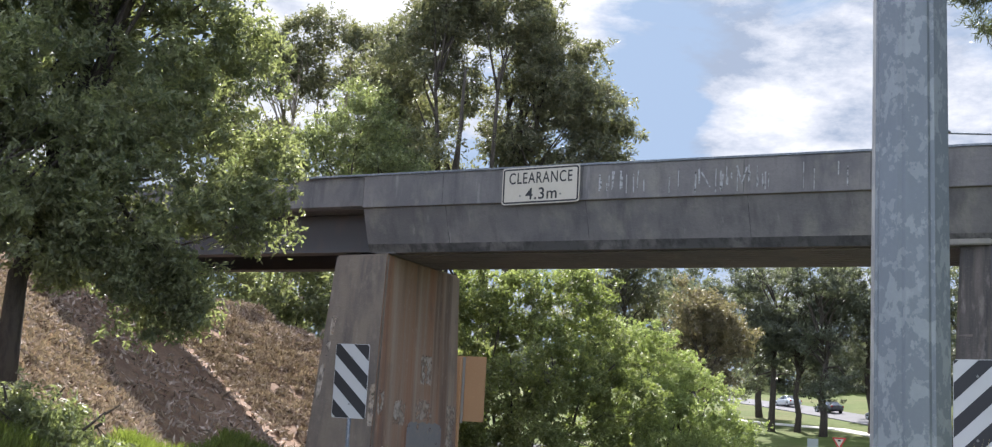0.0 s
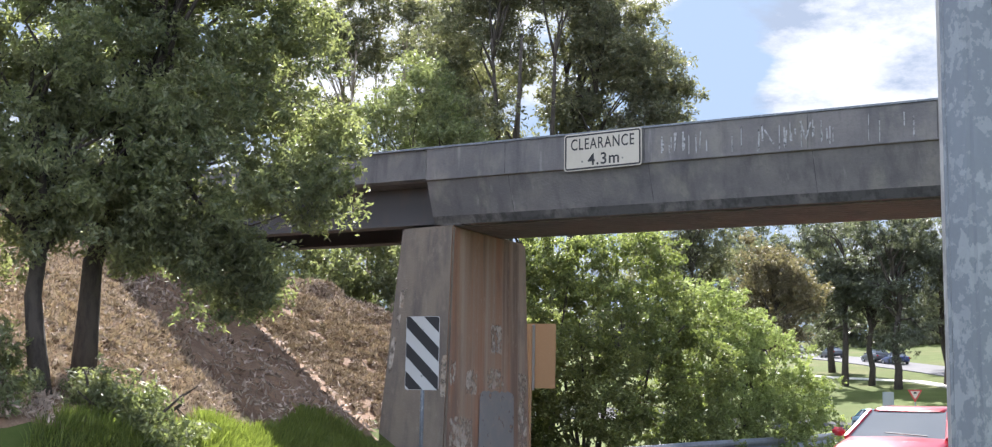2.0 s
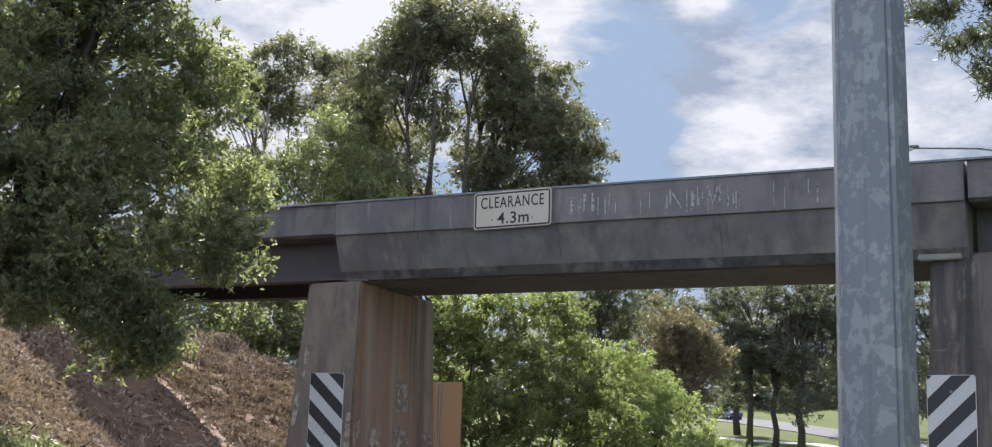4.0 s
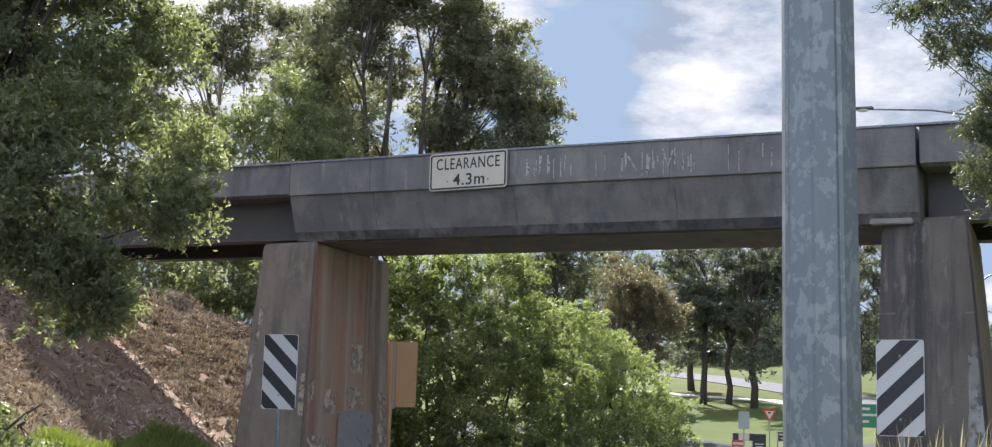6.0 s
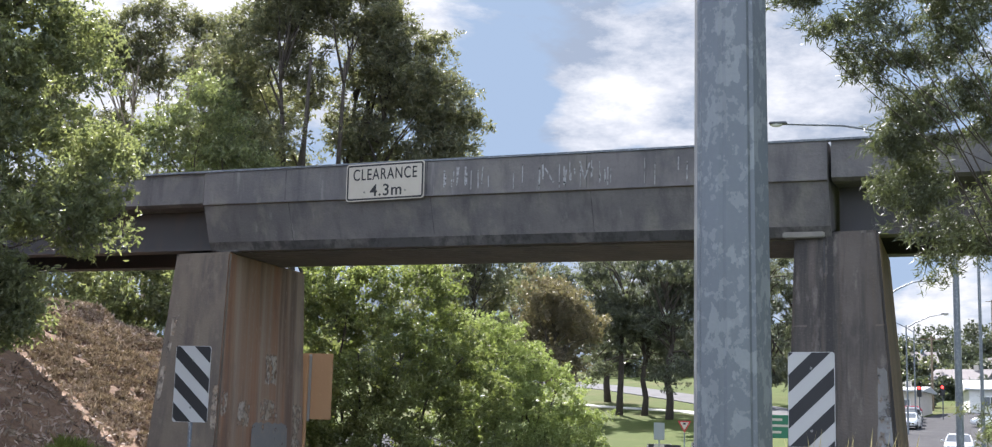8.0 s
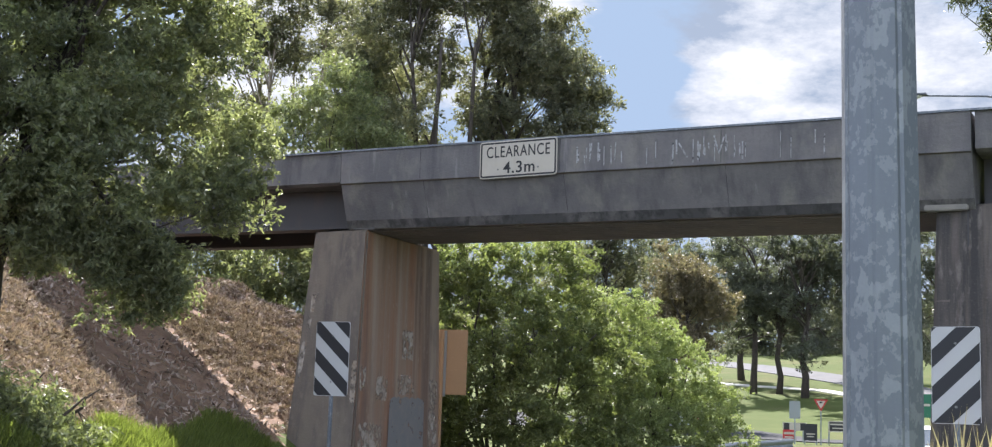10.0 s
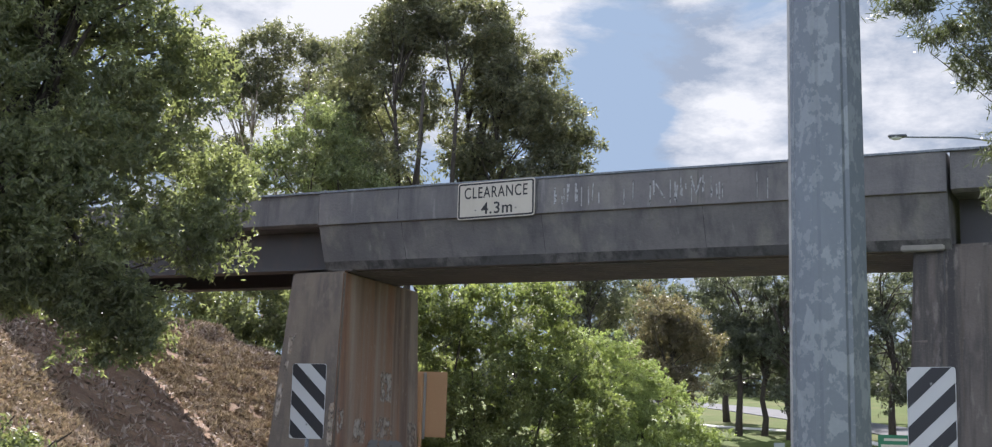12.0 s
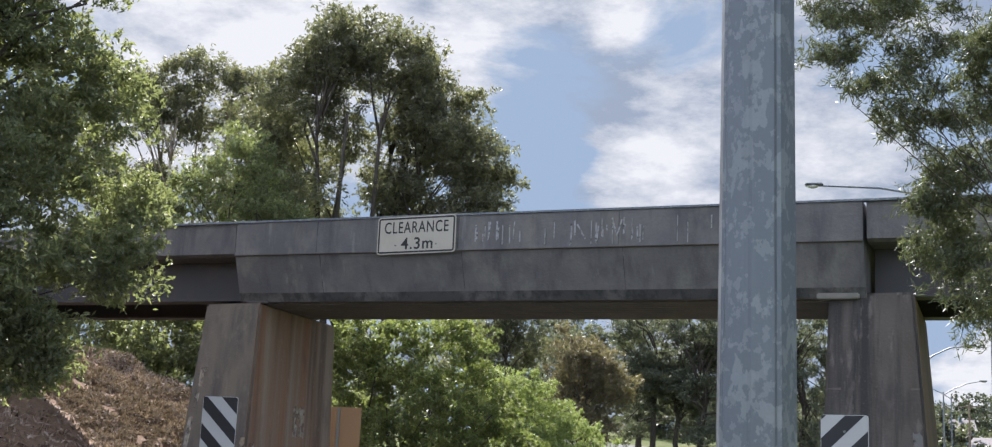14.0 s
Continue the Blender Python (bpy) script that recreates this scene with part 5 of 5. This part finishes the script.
def house(x, y, z, w, d, h, pitch, wall_mat, roof_mat, label, yaw=0.0):
    top = thing("house", pose(x, y, z, 0, 0, yaw), label, "house")
    part("wall", boxed(-w / 2, w / 2, 0, d, -4.0, h), wall_mat, top)
    bm = bmesh.new()
    prism(bm, [(-0.5, h - 0.1), (-0.5, h + 0.05), (d / 2, h + pitch), (d + 0.5, h + 0.05), (d + 0.5, h - 0.1)], -w / 2 - 0.5, w / 2 + 0.5)
    roof = part("roof", bm, roof_mat, top)
    part("chimney", boxed(w * 0.2, w * 0.2 + 0.6, d * 0.4, d * 0.4 + 0.6, h, h + pitch + 0.6), wall_mat, roof)
    n = max(2, int(w / 3.2))
    for k in range(n):
        cx = -w / 2 + (k + 0.5) * w / n
        for lv in range(2 if h > 4.5 else 1):
            zc = 1.5 + lv * 2.8
            win = part("window", boxed(cx - 0.75, cx + 0.75, -0.05, 0.0, zc - 0.6, zc + 0.6), FRAME_WHITE, top, "white-framed window")
            part("pane", boxed(cx - 0.66, cx - 0.03, -0.062, -0.052, zc - 0.52, zc + 0.52), PANE, win)
            part("pane", boxed(cx + 0.03, cx + 0.66, -0.062, -0.052, zc - 0.52, zc + 0.52), PANE, win)
    return top


for hx, hy, w, d, h, pitch, wm, rm, yaw, label in [
        (4.5, 146.0, 9.0, 9.0, 2.9, 1.3, WHITE_WALL, ROOF_IRON, 8, "low white house with a pale iron roof"),
        (-7.8, 134.0, 7.0, 8.0, 3.0, 0.6, BRICK_WALL, ROOF_IRON, -4, "cream house with a bright flat iron roof"),
        (-15.5, 240.0, 8.0, 9.0, 5.2, 2.4, WEATHERBOARD, ROOF_TILE, 12, "two-storey blue weatherboard house on the hill"),
        (-13.0, 215.0, 6.0, 9.0, 3.0, 2.2, WEATHERBOARD, ROOF_TILE, 80, "small blue gabled house on the hill"),
        (-1.0, 262.0, 16.0, 9.0, 4.0, 2.4, BRICK_WALL, ROOF_TILE, 4, "long brick house with a grey tiled roof"),
        (9.0, 215.0, 12.0, 9.0, 3.2, 2.2, WHITE_WALL, ROOF_TILE, 20, "white gabled house with a grey roof"),
        (-5.0, 200.0, 8.0, 8.0, 3.0, 1.8, BRICK_WALL, ROOF_TILE, -10, "brown roofed brick house among trees"),
        (20.0, 268.0, 16.0, 9.0, 4.4, 2.4, BRICK_WALL, ROOF_TILE, 0, "brick house on the hill's shoulder")]:
    house(hx, hy, ground_height(hx, hy) - 0.2, w, d, h, pitch, wm, rm, label, yaw)


def hill_tree(i, x, y, z, r, mat, label):
    make_tree("hill_tree", (x, y, ground_height(x, y)), [(0, 0, z, r), (r * 0.8, 0.4, z - r * 0.3, r * 0.75), (-r * 0.8, 0.2, z - r * 0.4, r * 0.75), (0.2 * r, 0, z - r * 0.9, r * 0.8)], trunk_top=(0, 0, max(1.0, z - ground_height(x, y) - r * 0.5)),
              trunk_r=0.2, leaf_mat=mat, bark=BARK, count=5000, leaf=(0.75, 0.42), seed=200 + i, label=label, clump=0.30 * r + 0.3, shell=0.4, limbs=8, per=60)


_hill = [(-18, 300, 6.0), (-8, 305, 6.5), (-2, 300, 5.5), (6, 300, 4.6), (-30, 305, 5.5), (-42, 300, 6.0), (16, 300, 4.4), (28, 300, 5.0), (40, 290, 5.0), (-24, 296, 4.5), (-12, 290, 4.2), (2, 288, 4.0),
         (-8, 252, 3.2), (6, 240, 3.2), (-4.5, 232, 2.8), (12, 236, 3.2), (-19, 226, 3.0), (-6, 188, 1.3), (4, 186, 1.5), (11, 190, 1.8), (-11, 182, 1.5), (-1, 176, 1.2), (-7.0, 160, 1.2), (7, 172, 1.5),
         (-20, 262, 3.6), (20, 240, 3.6), (30, 250, 3.6), (-13, 146, 1.6), (10.5, 140, 1.4), (15, 150, 1.8), (-9, 218, 1.4), (0, 214, 1.6), (-16, 204, 1.6)]
for _i, (_x, _y, _r) in enumerate(_hill):
    hill_tree(_i, _x, _y, ground_height(_x, _y) + 1.35 * _r, _r, LEAF_HILL, "rounded green tree among houses on the hill")
# the wood that closes the view behind the park
for _i, (_x, _y) in enumerate([(-118 + 6.5 * k, 200 + 10 * math.sin(k * 1.7)) for k in range(17)]):
    hill_tree(60 + _i, _x, _y, ground_height(_x, _y) + 4.4, 4.8, LEAF_PARK, "dark tree in the wood behind the park")


def traffic_light(x, y, label):
    g = ground_height(x, y)
    top = thing("traffic_light", pose(x, y, g), label, "traffic light")
    part("post", piped([(0, 0, -0.2), (0, 0, 3.6)], [0.06, 0.06], 8), LAMP_GREY, top)
    head = part("housing", boxed(-0.22, 0.22, -0.25, 0.05, 2.5, 3.6, bevel=0.03), TRIM, top)
    for k, mat in enumerate((LIT_RED, TRIM, TRIM)):
        bm = bmesh.new()
        bmesh.ops.create_cone(bm, cap_ends=True, segments=14, radius1=0.14, radius2=0.13, depth=0.04, matrix=pose(0, -0.27, 3.38 - k * 0.34, 90))
        part("lamp", bm, mat, head)


LIT_RED = bpy.data.materials.new("lit_red_signal")
LIT_RED.use_nodes = True
_b = LIT_RED.node_tree.nodes["Principled BSDF"]
_b.inputs["Base Color"].default_value = (0.5, 0.02, 0.02, 1)
_b.inputs["Emission Color"].default_value = (1.0, 0.04, 0.03, 1)
_b.inputs["Emission Strength"].default_value = 2.0
traffic_light(-3.1, 121.0, "traffic light showing red at the far junction")
traffic_light(-1.3, 126.0, "traffic light showing red at the far junction")


def power_pole(x, y, h, label):
    top = thing("power_pole", pose(x, y, ground_height(x, y)), label, "pole")
    part("shaft", piped([(0, 0, -0.2), (0, 0, h)], [0.16, 0.11], 8), TIMBER, top)
    part("crossarm", boxed(-1.3, 1.3, -0.06, 0.06, h - 0.5, h - 0.36), TIMBER, top)


power_pole(-6.0, 330.0, 20.0, "tall timber power pole on the hilltop")
power_pole(-4.4, 150.0, 9.0, "timber power pole beside the far street")
power_pole(2.0, 180.0, 9.0, "timber power pole beside the far street")


# ---------------------------------------------------------------- grass, litter and low growth
def blades(name, spots, height, width, mat, seed, lean=0.35):
    """Upright blades, each a narrow kite, as one mesh."""
    rng = np.random.default_rng(seed)
    n = len(spots)
    b = np.array(spots)
    a = rng.uniform(0, 6.283, n)
    s = np.stack([np.cos(a), np.sin(a), np.zeros(n)], 1) * (width * rng.uniform(0.6, 1.3, n))[:, None]
    hgt = height * rng.uniform(0.5, 1.3, n)
    d = rng.normal(size=(n, 2)) * lean
    tip = b + np.stack([d[:, 0] * hgt, d[:, 1] * hgt, hgt], 1)
    midp = b + (tip - b) * 0.55 + np.array([0, 0, 1.0]) * (0.1 * hgt)[:, None]
    v = np.stack([b, midp + s / 2, tip, midp - s / 2], 1).reshape(-1, 3)
    me = bpy.data.meshes.new(name)
    me.vertices.add(4 * n)
    me.vertices.foreach_set("co", v.astype(np.float32).ravel())
    me.loops.add(4 * n)
    me.loops.foreach_set("vertex_index", np.arange(4 * n, dtype=np.int32))
    me.polygons.add(n)
    me.polygons.foreach_set("loop_start", np.arange(0, 4 * n, 4, dtype=np.int32))
    tint = me.attributes.new("tint", "FLOAT", "FACE")
    tint.data.foreach_set("value", np.clip(rng.normal(0.5, 0.25, n), 0, 1).astype(np.float32))
    me.update()
    me.materials.append(mat)
    return new(name, me)


GRASS_BLADE = leaf_material("fresh_grass_blades", (0.085, 0.11, 0.025), (0.22, 0.255, 0.075), 0.5, 0.5)
LITTER = leaf_material("dry_leaf_litter", (0.095, 0.064, 0.05), (0.50, 0.395, 0.335), 0.8, 0.1)
SEED = leaf_material("dry_grass_heads", (0.25, 0.20, 0.12), (0.50, 0.42, 0.28), 0.7, 0.3)
_r = random.Random(8)


def scatter(n, x0, x1, y0, y1, keep):
    out = []
    while len(out) < n:
        x, y = _r.uniform(x0, x1), _r.uniform(y0, y1)
        if keep(x, y):
            out.append((x, y, ground_height(x, y)))
    return out


tagged(blades("bank_grass", scatter(60000, -6, -0.8, -12, -1.0, lambda x, y: ground_height(x, y) < 1.02 + 0.4 * noise.noise((x * 0.8, y * 0.8, 2.0)) and noise.noise((x * 0.5, y * 0.5, 5.0)) > -0.35), 0.20, 0.012, GRASS_BLADE, 3),
       "bright fresh grass at the foot of the bank", "grass", kind="stuff")
tagged(blades("lawn_grass", scatter(9000, -6, -1.5, 3, 12, lambda x, y: ground_height(x, y) < 0.6), 0.3, 0.02, GRASS_BLADE, 4), "rough grass beneath the shrubs", "grass", kind="stuff")
def in_bridge_shadow(x, y):
    """The band that the bridge shades on the bank; litter is thinned to deepen the shade."""
    return -3.3 + 0.45 * (-4.34 - x) < y < 0.35 + 0.384 * (-4.11 - x) and _r.random() > 0.12


_sp = np.array(scatter(90000, -12, -2.0, -10, 7.5, lambda x, y: ground_height(x, y) > 0.9 and not in_bridge_shadow(x, y) and noise.noise((x * 0.75, y * 0.75, 7.0)) + 0.6 * noise.noise((x * 2.6, y * 2.6, 1.0)) > (-0.9 if y < -3 else -0.34)))
_sp[:, 2] += 0.02
_lm = leaf_mesh("leaf_litter", _sp, 77, 0.19, 0.045, LITTER, tints=np.clip(0.46 + 0.26 * np.sqrt(np.clip(-_sp[:, 1] / 8.0, 0.0, 1.0)) + np.random.default_rng(4).normal(0.0, 0.16, len(_sp)), 0, 1))
tagged(new("leaf_litter", _lm), "dry leaf litter and twigs over the bank", "leaf litter", kind="stuff")
tagged(blades("seeding_grass", [(8.3 + _r.uniform(-0.55, 0.7), -5.0 + _r.uniform(-0.5, 0.5), 0.0) for _ in range(220)], 1.30, 0.03, SEED, 5, 0.18), "tall dry seeding grass beside the hazard marker", "grass", kind="stuff")
for _i, (_x, _y, _h, _rr) in enumerate([(-2.5, -7.1, 1.35, 0.34), (-2.1, -7.0, 1.2, 0.30), (-3.1, -8.7, 1.95, 0.5), (-2.7, -9.2, 1.6, 0.45), (-3.6, -8.4, 2.2, 0.4), (-2.6, -6.2, 1.2, 0.25)]):
    leafy("low_shrub", _x, _y, [(0, 0, _h, _rr), (0.4, 0.2, _h - 0.3, _rr * 0.8), (-0.4, -0.1, _h - 0.3, _rr * 0.8)], trunk_top=(0, 0, 0.5), trunk_r=0.03, leaf_mat=LEAF_NEAR if _i % 2 == 0 else LEAF_MID, bark=BARK,
          count=5000, leaf=(0.10, 0.03), seed=300 + _i, label="low leafy shrub at the foot of the bank", category="shrub", trunks=3, spread=0.3, clump=0.25, shell=0.2, limbs=14, per=70)


# ---------------------------------------------------------------- what moves
def drive(car, rows):
    """rows: seconds, x, y; the car stands on the ground and faces along its way."""
    out = []
    for i, (t, x, y) in enumerate(rows):
        a, b = rows[max(i - 1, 0)], rows[min(i + 1, len(rows) - 1)]
        yaw = math.degrees(math.atan2(b[2] - a[2], b[1] - a[1])) - 90
        out.append((t, pose(x, y, ground_height(x, y) + 0.04, 0, 0, yaw)))
    walk(car, out)


def motions():
    drive(RED_CAR, [(0.0, 3.9, 24.0), (1.0, 4.15, 13.6), (1.5, 4.25, 8.8), (2.0, 4.25, 4.3), (2.5, 4.5, -0.9), (3.0, 4.8, -6.5), (4.0, 5.3, -18.0), (14.0, 6.6, -130.0)])
    drive(WHITE_CAR, [(0.0, 0.5, 100.0), (5.0, 4.6, 56.0), (9.2, 4.0, 21.0), (10.5, 4.1, 11.5), (11.3, 4.3, 4.2), (11.5, 4.4, 2.0), (12.0, 4.8, -4.0), (14.0, 6.3, -40.0)])
    drive(BLUE_CAR, [(0.0, -30.0, 76.5), (1.0, -22.5, 78.0), (1.5, -20.0, 78.4), (2.0, -17.8, 76.0), (2.5, -14.0, 71.0), (3.5, -7.0, 64.5), (5.0, 3.0, 61.5), (7.0, 20.0, 65.0), (14.0, 95.0, 76.0)])
    drive(HATCH, [(0.0, 70.0, 72.0), (6.0, 8.0, 63.0), (7.5, -5.0, 66.0), (8.2, -11.5, 72.0), (8.7, -16.3, 77.0), (9.0, -19.4, 78.6), (9.2, -20.8, 79.0), (10.0, -27.0, 80.5), (14.0, -58.0, 88.0)])
    for car, when in ((DARK_CAR, 1.5), (DARK_SUV, 2.75), (NAVY_CAR, 3.3), (SILVER_CAR, 0.35)):
        rows = []
        for t in (0.0, 2.0, 4.0, 7.0, 10.0, 14.0):
            f = (t - when) * 10.0
            # along the park road, climbing to the left
            rows.append((t, -45.6 - 0.70 * f, 157.9 + 0.66 * f if f > 0 else 157.9 + 0.80 * f))
        drive(car, rows)
    drive(STREET_CAR, [(0.0, 2.2, 108.0), (6.0, 3.6, 82.0), (7.5, 3.9, 73.5), (9.0, 4.6, 66.0), (11.0, 5.0, 58.0), (14.0, 4.6, 40.0)])


motions()
